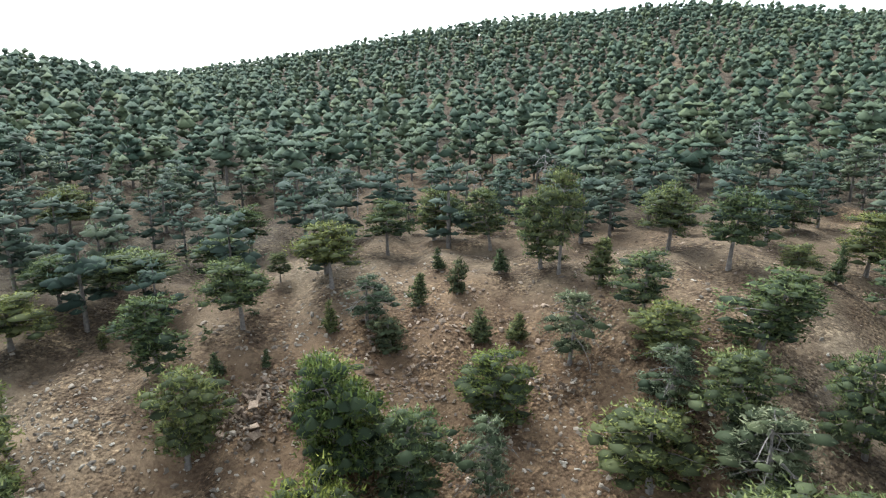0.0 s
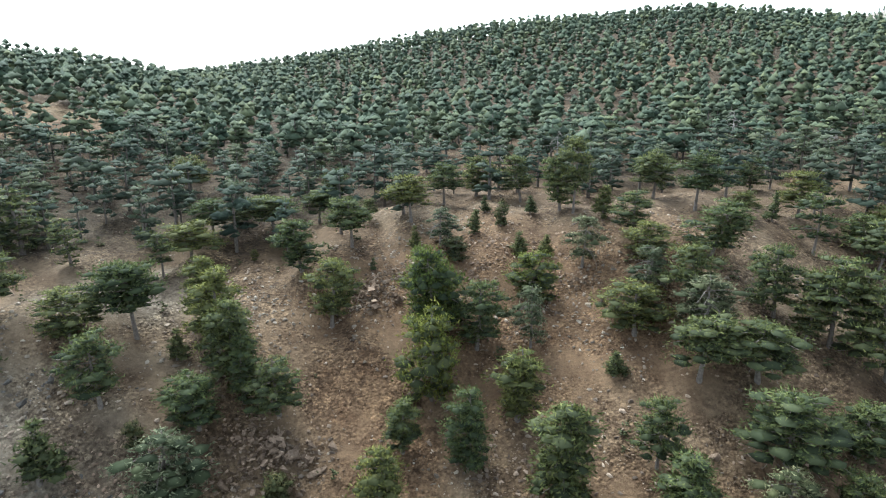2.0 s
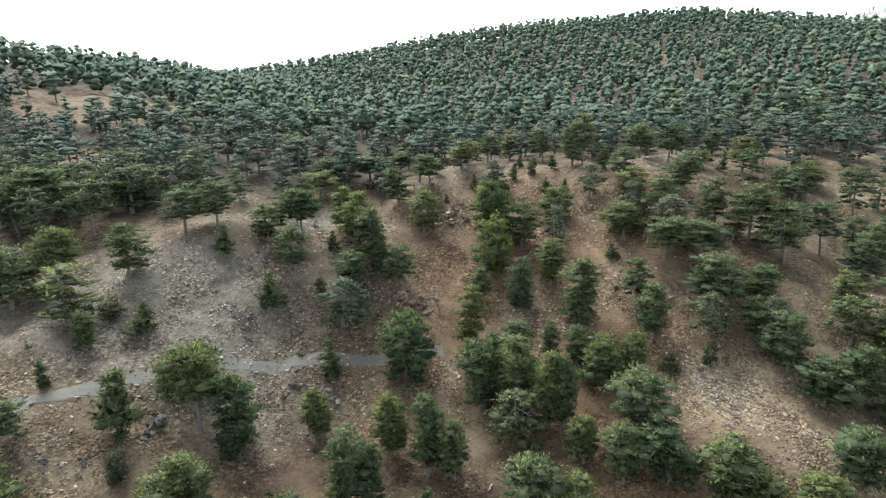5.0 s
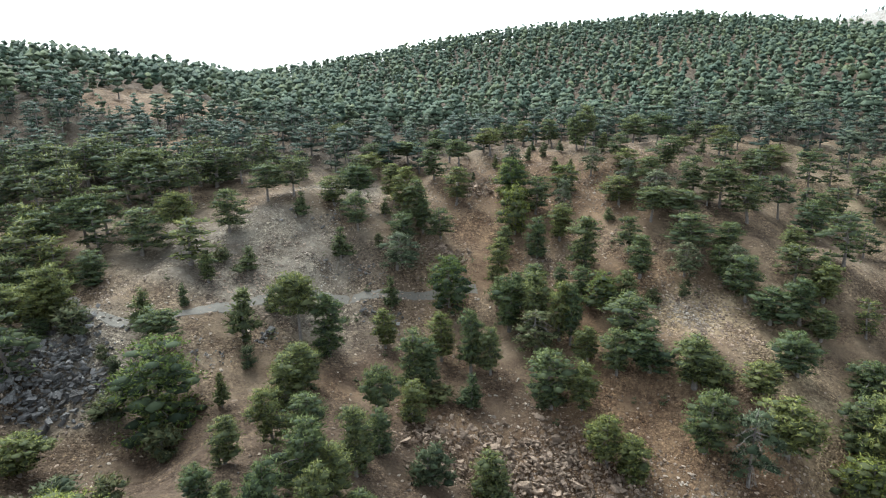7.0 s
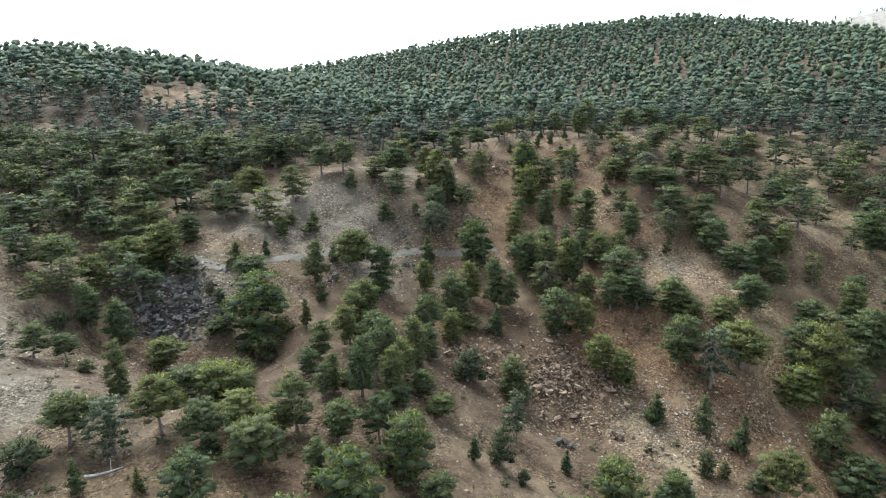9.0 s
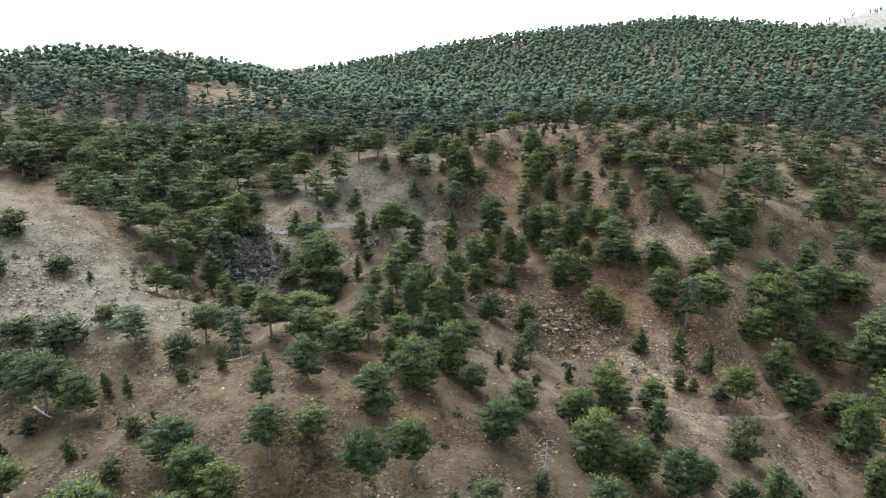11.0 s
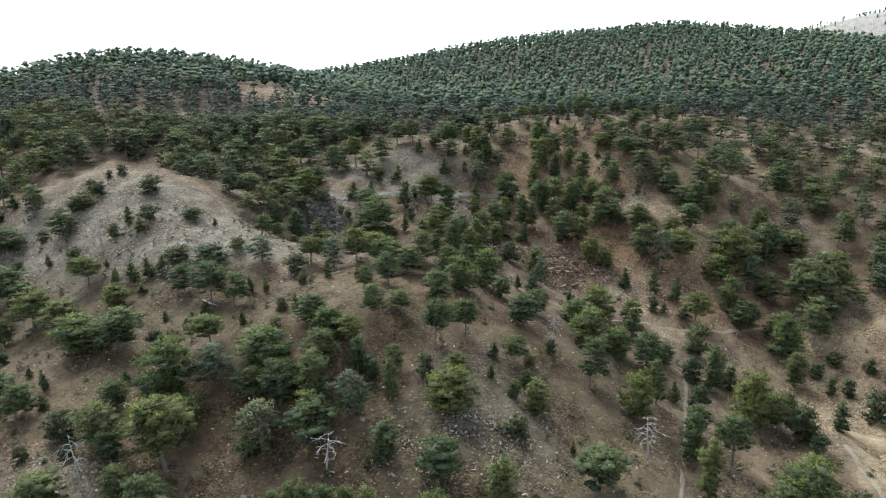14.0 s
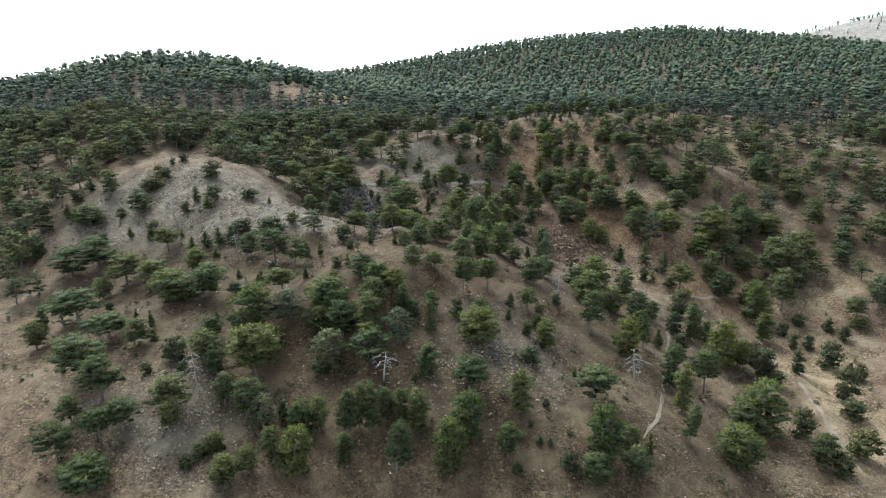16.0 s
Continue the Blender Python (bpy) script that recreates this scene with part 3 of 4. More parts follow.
def plant(kind, places, plain=False):
    """Trees or bushes of a kind at (x, y, height, width of the crown)."""
    table = PLAIN if plain else KINDS
    name, label, group = SAYS[kind]
    for x, y, tall, wide in places:
        trunk, crown, h, reach = table[kind][int(abs(x * 7.3 + y * 3.1)) % len(table[kind])]
        across = min(1.7 * tall / h, max(0.55 * tall / h, wide / (1.72 * reach)))
        ob = thing(name, pose(x, y, float(ground_height(x, y)) - 0.05, 0, 0, random.uniform(0, 360)) @ Matrix.Diagonal((across, across, tall / h, 1)), label, "bush" if kind == "bush" else "tree", group)
        part("trunk", trunk, ob)
        if crown:
            part("crown", crown, ob)
        STANDING.append((x, y))


random.seed(5)
# upper spur
plant("umbrella", [(-49.6, 84.9, 7.1, 7.1), (-23.0, 75.6, 5.9, 5.0), (5.4, 72.5, 7.1, 5.4), (-6.3, 71.3, 6.2, 6.0), (24.2, 68.2, 7.4, 6.3), (-24.2, 66.7, 5.1, 5.7), (44.0, 65.1, 7.1, 6.4), (-16.6, 63.8, 3.3, 2.4), (-29.5, 62.1, 5.6, 7.9), (27.9, 61.0, 7.9, 7.1), (-38.0, 60.9, 5.4, 6.1), (11.3, 60.7, 10.1, 4.8), (33.9, 59.9, 3.5, 3.9), (-10.7, 59.8, 6.2, 5.9), (-18.1, 54.8, 6.6, 6.0), (-37.9, 53.3, 5.2, 8.1), (-82.7, 43.0, 10.0, 10.6), (20.4, 40.1, 7.3, 6.3)])
plant("round", [(43.1, 78.8, 5.7, 5.2), (-1.1, 77.5, 6.6, 5.8), (9.8, 63.5, 7.7, 5.0), (55.6, 61.2, 5.8, 7.9), (49.5, 58.3, 5.4, 9.0), (17.1, 52.2, 5.8, 5.0), (-23.3, 49.4, 6.2, 5.5), (25.1, 47.8, 7.1, 7.0), (17.8, 47.6, 5.2, 5.5), (-18.6, 41.8, 8.3, 6.1), (29.0, 39.7, 8.5, 5.3), (-2.7, 39.0, 8.2, 5.8), (14.1, 38.5, 6.1, 7.0)])
plant("column", [(-31.2, 39.3, 7.7, 4.1)])
plant("grey", [(-6.7, 53.8, 4.9, 4.4), (10.5, 49.5, 6.9, 4.8), (16.6, 43.5, 5.6, 4.7), (3.0, 38.8, 7.4, 4.0)])
plant("broad", [(3.8, 45.2, 5.9, 5.6), (-7.8, 42.6, 6.8, 6.4), (-7.3, 39.6, 10.0, 5.6)])
plant("young", [(-0.5, 63.6, 2.3, 1.6), (5.7, 62.7, 2.6, 2.0), (38.0, 60.1, 4.1, 2.2), (14.6, 58.0, 4.7, 3.2), (-2.2, 57.2, 3.7, 2.2), (-9.8, 53.7, 3.1, 1.7), (3.4, 53.0, 3.2, 2.7), (6.5, 52.6, 2.6, 2.2), (-14.9, 50.6, 1.6, 1.0), (-18.7, 49.1, 2.2, 1.5)])
plant("bush", [(1.3, 58.9, 3.4, 2.2), (-30.4, 54.0, 1.5, 1.1), (-4.6, 52.1, 3.0, 3.6)])
plant("snag", [(57.4, 121.3, 9.3, 4.8), (-1.1, 113.8, 6.1, 3.9), (17.4, 110.1, 7.3, 3.4), (73.1, 109.7, 5.7, 4.0), (5.1, 103.0, 6.8, 3.6), (-12.9, 96.6, 6.0, 1.8)])
# spur face
plant("umbrella", [(-37.8, 36.6, 8.7, 7.2), (33.2, 35.6, 9.3, 7.0), (-55.2, 33.1, 7.6, 7.5), (37.6, 33.0, 9.5, 8.2), (-50.3, 32.8, 7.7, 6.5), (18.6, 31.4, 7.0, 7.1), (23.9, 30.9, 6.0, 7.1), (-83.3, 25.4, 8.7, 6.8), (23.4, 23.4, 7.5, 8.2), (12.1, 23.1, 7.2, 4.4), (-84.9, 21.0, 9.9, 8.0), (-67.2, 20.1, 9.8, 6.1), (-90.7, 16.9, 8.3, 8.7)])
plant("round", [(30.7, 35.8, 5.6, 4.7), (53.6, 35.6, 8.2, 5.1), (-42.4, 32.9, 5.8, 5.9), (-22.0, 29.6, 6.2, 5.4), (-37.3, 27.0, 7.3, 5.5), (-28.7, 26.9, 5.7, 5.6), (30.0, 24.2, 5.5, 5.7), (-59.9, 22.6, 8.4, 6.1), (27.2, 18.0, 6.5, 4.7), (64.8, 17.7, 10.0, 8.3), (-73.4, 17.6, 8.7, 8.9), (-5.8, 15.9, 6.2, 5.1), (2.3, 14.2, 5.7, 3.8), (29.7, 13.2, 8.5, 6.4), (9.5, 12.1, 6.5, 4.1), (72.6, 9.3, 6.6, 6.4), (31.6, 8.1, 6.7, 7.5)])
plant("column", [(-28.8, 34.8, 9.5, 4.8), (-26.2, 31.6, 9.1, 4.5), (-25.3, 30.3, 7.2, 3.1), (0.9, 29.7, 7.6, 4.8), (-9.9, 27.3, 5.6, 3.0), (-3.9, 25.0, 8.1, 3.9), (4.2, 20.8, 9.9, 5.5), (41.1, 20.7, 5.9, 4.6), (-11.7, 20.2, 8.7, 3.9), (13.1, 17.6, 8.1, 4.6), (-1.0, 15.5, 6.1, 2.5), (43.1, 14.5, 5.2, 3.0), (-11.8, 14.0, 6.1, 2.6), (-9.1, 13.5, 7.3, 2.7), (42.2, 11.6, 7.3, 4.9), (-10.4, 10.1, 10.7, 5.2), (-6.5, 9.4, 10.8, 5.6), (-58.9, 8.1, 5.0, 3.1)])
plant("grey", [(21.4, 37.4, 5.0, 4.8), (20.3, 35.4, 7.3, 6.5), (-29.5, 21.2, 7.2, 7.2), (21.0, 18.0, 6.5, 5.8), (28.9, 17.5, 7.1, 5.7)])
plant("broad", [(-7.4, 32.6, 9.8, 6.1), (-20.2, 14.5, 9.3, 6.8), (5.2, 11.5, 6.3, 6.1)])
plant("young", [(-32.8, 33.9, 3.3, 2.4), (10.7, 32.9, 2.7, 2.6), (-47.9, 27.5, 4.6, 3.4), (-39.6, 20.8, 5.6, 4.1), (-30.1, 13.2, 5.7, 3.4), (-53.9, 12.9, 4.4, 4.3)])
plant("bush", [(-33.0, 24.2, 2.8, 1.4), (-20.4, 22.3, 2.8, 3.0), (-58.8, 15.3, 2.0, 6.0), (19.5, 13.9, 3.2, 1.7), (13.9, 13.0, 2.4, 2.7)])
# gully and rocky slope
plant("umbrella", [(-42.8, 0.8, 11.0, 7.2), (-61.1, -6.3, 5.7, 6.3), (-29.8, -16.0, 9.2, 4.8), (-91.0, -16.6, 7.4, 7.3), (63.4, -23.4, 12.6, 7.8), (-78.1, -36.2, 4.3, 3.6), (-81.5, -37.9, 5.2, 4.5)])
plant("round", [(-45.2, 7.5, 5.7, 4.5), (-88.1, 4.9, 7.6, 8.0), (8.0, 3.5, 7.7, 8.1), (-78.4, -1.3, 8.5, 6.6), (4.5, -2.5, 7.4, 5.2), (9.3, -3.0, 6.0, 8.3), (-84.2, -3.1, 7.1, 4.9), (41.4, -3.4, 5.9, 6.0), (-80.3, -3.6, 8.2, 7.4), (30.5, -3.9, 6.6, 7.2), (-78.5, -5.9, 3.6, 4.0), (-5.6, -6.2, 9.1, 7.2), (59.3, -6.3, 7.7, 8.7), (17.0, -7.0, 5.4, 5.7), (50.1, -7.5, 9.1, 10.6), (23.9, -7.7, 4.7, 5.7), (49.4, -11.2, 12.8, 7.1), (-85.2, -12.5, 6.5, 6.0), (35.1, -13.4, 8.9, 6.8), (13.3, -15.2, 9.5, 7.0), (0.6, -15.4, 7.5, 5.0), (24.0, -15.4, 8.4, 8.1)])
plant("round", [(36.2, -17.1, 12.8, 7.7), (-37.1, -22.1, 6.0, 5.0), (45.0, -22.8, 7.6, 6.5), (-14.6, -23.1, 4.4, 4.1), (-40.9, -24.2, 6.9, 4.6), (52.5, -24.8, 12.8, 11.6), (-69.1, -27.6, 5.1, 7.0), (32.5, -29.1, 9.7, 6.2), (-35.9, -33.7, 9.2, 5.2), (35.1, -34.2, 7.4, 7.4), (-44.5, -37.5, 4.5, 3.4), (-27.2, -37.8, 3.2, 4.8)])
plant("column", [(-77.5, 7.9, 5.8, 4.5), (36.6, 7.9, 8.1, 5.0), (-2.6, 6.2, 10.3, 3.8), (-0.9, 5.2, 10.7, 3.7), (38.3, 4.8, 5.6, 4.1), (-30.6, 4.1, 6.9, 3.4), (52.9, 3.0, 6.4, 4.7), (-21.7, 2.7, 8.5, 3.9), (0.9, 0.9, 6.3, 3.6), (-16.9, 0.0, 10.8, 3.9), (-38.3, -0.5, 10.6, 5.3), (-14.1, -0.8, 8.0, 3.7), (76.0, -1.0, 6.3, 3.8), (49.8, -1.9, 8.3, 4.8), (-23.6, -3.6, 6.7, 3.5), (-25.7, -5.8, 9.9, 4.7), (14.5, -6.2, 8.2, 6.6), (-1.3, -6.8, 7.3, 4.0), (-40.0, -11.4, 7.6, 5.0), (-25.5, -11.9, 6.0, 3.7), (-42.1, -13.7, 7.4, 4.8), (3.5, -17.5, 6.8, 4.2)])
plant("column", [(-29.1, -21.0, 6.3, 2.8), (-15.6, -21.9, 7.2, 4.2), (-81.6, -23.8, 7.9, 4.0), (-76.9, -25.1, 8.6, 4.0), (-30.9, -27.0, 9.0, 4.1), (-44.7, -29.7, 6.0, 3.2), (-32.6, -32.8, 7.2, 4.2), (-29.5, -35.1, 4.1, 3.3)])
plant("grey", [(-6.4, 4.7, 7.4, 7.6), (17.8, -19.1, 11.4, 6.0), (-16.1, -36.7, 8.4, 3.3)])
plant("broad", [(-57.0, -17.7, 11.3, 10.4), (32.9, -19.2, 7.0, 7.9)])
plant("young", [(-48.3, 4.8, 3.9, 2.5), (-60.6, 1.5, 3.8, 1.9), (-65.1, -2.3, 5.2, 4.0), (-50.6, -2.4, 8.5, 5.0), (-17.2, -7.3, 5.5, 3.9), (-49.6, -15.9, 5.4, 2.2), (7.2, -25.0, 5.7, 3.6), (-147.2, -25.4, 4.1, 3.8), (14.0, -27.2, 6.3, 3.3), (18.3, -30.8, 6.6, 3.1), (-148.5, -35.6, 4.2, 3.0)])
plant("bush", [(-73.5, -5.9, 3.8, 5.6), (-174.1, -6.1, 3.3, 3.5), (-6.9, -6.5, 1.8, 2.4), (-22.4, -7.2, 2.4, 4.8), (-48.6, -7.5, 3.2, 2.5), (-67.7, -9.7, 2.5, 1.8), (-161.1, -9.9, 4.5, 5.2), (-65.2, -11.7, 3.1, 2.3), (-164.1, -16.6, 3.5, 3.7), (-63.9, -17.5, 3.3, 5.1), (-121.7, -19.2, 2.7, 3.1), (-124.4, -20.9, 2.0, 2.0), (-54.3, -23.7, 3.5, 4.7), (-22.8, -24.1, 4.8, 5.1), (-30.7, -24.8, 2.1, 2.4), (-141.1, -25.8, 4.4, 4.7), (-126.1, -26.7, 3.3, 3.7), (-84.4, -27.0, 2.5, 3.6), (-123.1, -28.7, 3.2, 3.7), (-37.9, -29.0, 2.5, 2.7), (-149.4, -29.2, 3.5, 3.8), (-158.9, -30.0, 3.5, 3.8)])
plant("bush", [(-109.6, -31.4, 4.6, 6.2), (-124.5, -33.2, 3.8, 4.9), (-126.0, -34.4, 3.3, 4.2), (11.8, -34.9, 4.1, 3.0), (14.1, -35.3, 2.7, 1.8), (-59.7, -36.0, 3.6, 5.6), (-54.2, -36.2, 3.6, 4.0), (18.5, -37.5, 3.1, 4.1)])
# front ridge crest
plant("umbrella", [(21.0, -38.1, 8.1, 6.9), (48.8, -40.2, 10.7, 7.1), (64.8, -47.2, 6.5, 5.4), (-33.8, -51.4, 6.5, 4.1), (-57.0, -55.5, 6.9, 5.5), (-51.8, -56.6, 5.8, 5.4), (-66.1, -57.1, 6.0, 5.1), (-46.1, -58.1, 5.8, 6.2), (-111.2, -59.7, 6.4, 6.1), (-117.1, -69.5, 8.1, 8.2), (-82.1, -70.1, 8.0, 6.3), (-77.0, -73.4, 6.4, 5.2), (-108.2, -74.6, 5.9, 7.2), (-52.5, -76.2, 5.5, 3.3), (-34.6, -79.2, 7.5, 5.0), (-45.9, -79.4, 4.1, 4.8)])
plant("round", [(-32.2, -41.0, 3.4, 3.4), (-139.4, -41.2, 6.3, 7.4), (-125.9, -41.9, 6.9, 5.8), (-41.5, -43.4, 5.0, 2.7), (-58.8, -44.1, 4.2, 5.7), (-49.3, -51.5, 4.7, 5.2), (-43.2, -51.6, 7.3, 4.9), (-45.1, -52.5, 4.0, 5.4), (-38.2, -52.7, 5.1, 4.3), (-130.0, -57.1, 7.5, 9.5), (-27.2, -58.9, 4.5, 4.3), (-135.7, -59.5, 7.5, 9.6), (-20.1, -61.2, 5.4, 4.5), (5.6, -64.1, 5.0, 4.0), (-49.5, -66.2, 6.4, 5.2), (-88.7, -66.5, 6.1, 5.2), (1.1, -66.8, 7.7, 5.8), (-24.3, -69.4, 6.0, 6.2), (-100.8, -70.1, 5.5, 5.0), (-39.5, -70.5, 5.8, 5.5), (-121.1, -73.1, 5.4, 4.4), (21.5, -76.2, 7.4, 6.3)])
plant("round", [(-1.0, -79.9, 8.8, 3.5)])
plant("column", [(-33.6, -38.1, 7.6, 3.5), (-40.7, -41.5, 5.7, 2.3), (-37.0, -41.9, 8.8, 3.6), (-34.0, -43.6, 3.3, 3.0), (-66.7, -44.6, 8.0, 2.9), (38.4, -52.8, 8.7, 4.5), (-39.1, -60.5, 5.3, 2.4), (13.9, -67.3, 9.7, 4.0)])
plant("grey", [(-61.5, -57.2, 7.0, 5.4), (-75.7, -58.7, 5.8, 5.9)])
plant("broad", [(40.6, -43.0, 11.0, 7.6), (-54.0, -43.7, 5.2, 6.7), (3.9, -43.7, 5.8, 4.6), (-4.4, -47.6, 7.3, 6.4), (-30.3, -54.5, 8.1, 6.1), (-11.0, -54.9, 5.2, 6.2), (-35.3, -63.5, 6.7, 6.0), (-10.3, -64.6, 7.5, 7.5), (-4.6, -65.2, 6.0, 5.7), (17.5, -77.7, 10.2, 7.0)])
plant("young", [(-10.0, -40.8, 3.5, 1.8), (-91.0, -40.9, 2.1, 1.3), (-109.2, -43.7, 4.2, 2.4), (50.3, -44.9, 2.5, 2.2), (-22.5, -45.8, 3.7, 1.7), (-105.1, -47.5, 3.5, 3.0), (56.4, -49.9, 4.1, 3.1), (-124.2, -50.9, 2.9, 1.9), (-118.0, -53.6, 3.1, 2.1), (1.2, -54.8, 7.0, 4.3), (44.6, -55.9, 4.4, 2.7), (-109.0, -56.0, 1.8, 1.2), (-95.6, -59.9, 3.8, 2.7), (-104.8, -60.8, 3.0, 1.7), (-98.1, -61.0, 4.3, 2.9), (-100.8, -61.8, 3.6, 2.9), (19.1, -63.3, 5.2, 4.1), (-103.7, -63.3, 4.2, 1.9), (-55.7, -64.0, 2.6, 1.3), (-61.2, -64.6, 3.7, 1.9), (-97.3, -66.0, 2.2, 2.1), (52.3, -67.9, 3.0, 1.9)])
plant("young", [(-75.4, -68.1, 3.6, 1.8), (-72.3, -68.7, 3.1, 1.6), (37.6, -71.7, 6.4, 3.7), (-89.4, -74.3, 2.0, 1.4), (3.8, -75.2, 4.2, 2.4), (-83.2, -78.1, 2.1, 1.1), (-64.5, -78.3, 2.8, 1.6), (-83.7, -79.1, 2.2, 1.4)])
plant("bush", [(-39.7, -38.7, 2.2, 3.2), (-143.5, -39.2, 4.8, 5.4), (-96.8, -39.5, 2.5, 5.2), (-73.8, -39.7, 1.6, 2.4), (-131.0, -41.1, 2.8, 3.2), (-104.5, -44.0, 3.6, 4.2), (-19.1, -44.2, 5.3, 3.3), (-16.4, -46.7, 2.0, 1.6), (50.4, -46.8, 3.4, 3.6), (-152.6, -47.3, 4.0, 4.9), (-110.7, -48.2, 3.0, 2.8), (-132.6, -48.8, 2.5, 2.6), (44.9, -49.8, 3.3, 3.5), (63.8, -50.3, 3.4, 4.5), (-149.2, -50.5, 5.5, 5.4), (-118.2, -51.5, 3.1, 3.3), (16.6, -51.6, 6.7, 6.5), (-81.6, -54.6, 2.8, 3.5), (57.6, -55.2, 4.0, 3.0), (48.4, -56.3, 3.7, 3.3), (-93.5, -56.7, 2.8, 5.8), (-50.8, -57.6, 2.1, 2.5)])
plant("bush", [(-86.5, -58.9, 4.1, 6.9), (-68.1, -62.0, 3.4, 4.5), (16.1, -63.7, 5.2, 3.4), (10.6, -65.5, 5.1, 4.0), (48.6, -65.8, 6.0, 5.4), (-65.6, -67.1, 2.1, 2.0), (29.7, -67.5, 5.1, 4.0), (52.0, -72.0, 4.4, 3.5), (8.9, -74.0, 4.3, 3.7), (-81.7, -74.8, 2.0, 2.2), (-19.4, -76.2, 2.5, 2.4), (-66.8, -78.9, 2.4, 2.3), (26.1, -79.4, 4.2, 3.8), (26.3, -79.5, 6.7, 5.3)])
plant("snag", [(-113.9, -48.5, 7.5, 4.7), (-93.7, -61.9, 3.3, 4.0), (-19.2, -76.1, 7.6, 2.7)])
# front ridge face
plant("umbrella", [(-13.2, -81.2, 9.3, 5.7), (-50.2, -82.8, 6.6, 4.7), (-26.6, -83.2, 5.4, 3.9), (-40.1, -84.6, 8.2, 5.0), (-76.0, -88.0, 5.5, 5.7), (-118.3, -88.1, 6.9, 10.8), (9.1, -89.8, 9.8, 5.6), (-36.7, -92.1, 4.6, 4.0), (-108.5, -95.1, 5.2, 7.5), (-66.7, -97.6, 6.3, 3.9), (-100.8, -100.9, 5.5, 5.1), (-17.3, -106.8, 6.5, 7.1), (-76.5, -107.9, 10.9, 9.3), (-106.6, -108.7, 8.5, 9.1), (-39.1, -109.9, 6.4, 6.5), (-100.0, -114.7, 8.1, 7.0), (-87.0, -118.0, 6.0, 6.5), (-102.1, -120.4, 5.1, 3.9), (-93.9, -120.9, 5.4, 5.2), (-96.7, -122.7, 5.8, 4.3), (-50.7, -124.0, 9.1, 4.2), (-101.5, -126.1, 6.7, 4.9)])
plant("round", [(-60.6, -82.1, 4.9, 5.5), (-93.7, -85.0, 7.2, 8.5), (4.0, -86.0, 6.2, 4.1), (-53.7, -88.7, 5.0, 4.1), (-46.3, -92.0, 4.7, 3.3), (-124.6, -93.1, 6.2, 4.5), (-56.9, -93.5, 6.5, 5.3), (-67.6, -95.4, 4.6, 5.2), (-62.8, -98.1, 7.7, 5.7), (-86.6, -99.0, 4.5, 4.0), (-57.1, -101.3, 5.4, 4.5), (12.5, -101.5, 7.1, 6.1), (-56.3, -104.2, 6.5, 7.2), (-65.4, -104.8, 3.4, 4.0), (-85.7, -106.5, 6.8, 6.2), (23.7, -108.0, 6.8, 4.9), (-82.6, -109.6, 4.9, 3.9), (-1.2, -110.9, 7.5, 2.9), (-79.7, -114.7, 6.2, 4.0), (-13.1, -117.0, 5.2, 3.6), (-75.4, -117.2, 7.0, 5.3), (-63.7, -117.9, 6.5, 3.6)])
plant("round", [(-33.4, -120.7, 6.0, 3.8), (-13.3, -121.4, 4.7, 4.3), (-86.4, -121.5, 4.9, 3.5), (-19.9, -124.8, 5.4, 5.0), (-69.0, -125.2, 6.7, 3.4), (-72.6, -126.6, 4.8, 3.3), (-75.8, -127.9, 4.8, 4.1)])
plant("column", [(-25.0, -87.2, 3.6, 2.4), (-27.5, -90.7, 3.1, 2.0), (1.2, -91.7, 9.0, 3.8), (-52.0, -92.2, 5.3, 2.8), (-23.7, -92.7, 6.1, 3.7), (-50.1, -93.6, 3.7, 2.8), (-46.6, -97.1, 6.7, 2.4), (-57.9, -98.2, 8.0, 4.5), (0.9, -100.5, 10.8, 3.6), (-46.6, -106.7, 6.0, 3.6), (-31.1, -112.4, 7.7, 4.1), (-47.9, -116.0, 7.2, 3.6), (-53.1, -116.0, 6.2, 2.9), (-50.5, -116.2, 7.6, 3.1), (-57.1, -117.4, 8.4, 2.7), (-55.1, -117.4, 8.4, 3.2), (-59.0, -117.6, 7.9, 3.1), (-78.2, -123.0, 3.5, 2.0), (-58.5, -123.3, 5.5, 2.9), (-79.3, -123.5, 3.5, 2.0), (-80.7, -124.0, 2.6, 2.0)])
plant("grey", [(-73.3, -93.8, 6.1, 6.5), (-52.1, -99.8, 7.1, 5.9), (-64.0, -104.3, 8.2, 6.7), (-72.4, -118.6, 6.1, 5.3)])
plant("broad", [(-100.1, -83.4, 6.2, 8.5), (-5.7, -85.7, 8.7, 5.6), (-57.5, -86.6, 4.6, 5.7), (-66.7, -91.7, 6.5, 8.8), (-63.4, -95.7, 5.1, 6.3), (-80.1, -96.7, 9.3, 7.6), (-37.2, -97.6, 6.0, 7.0), (16.7, -99.1, 10.6, 9.1), (-76.8, -100.2, 4.4, 6.6), (6.9, -112.0, 7.6, 7.5), (-39.6, -117.8, 7.9, 5.3), (-66.6, -118.3, 5.5, 4.4), (-18.3, -120.3, 9.2, 5.8), (-42.6, -122.9, 8.7, 5.0), (-65.7, -125.7, 7.6, 4.9), (-95.5, -129.7, 4.3, 7.8)])
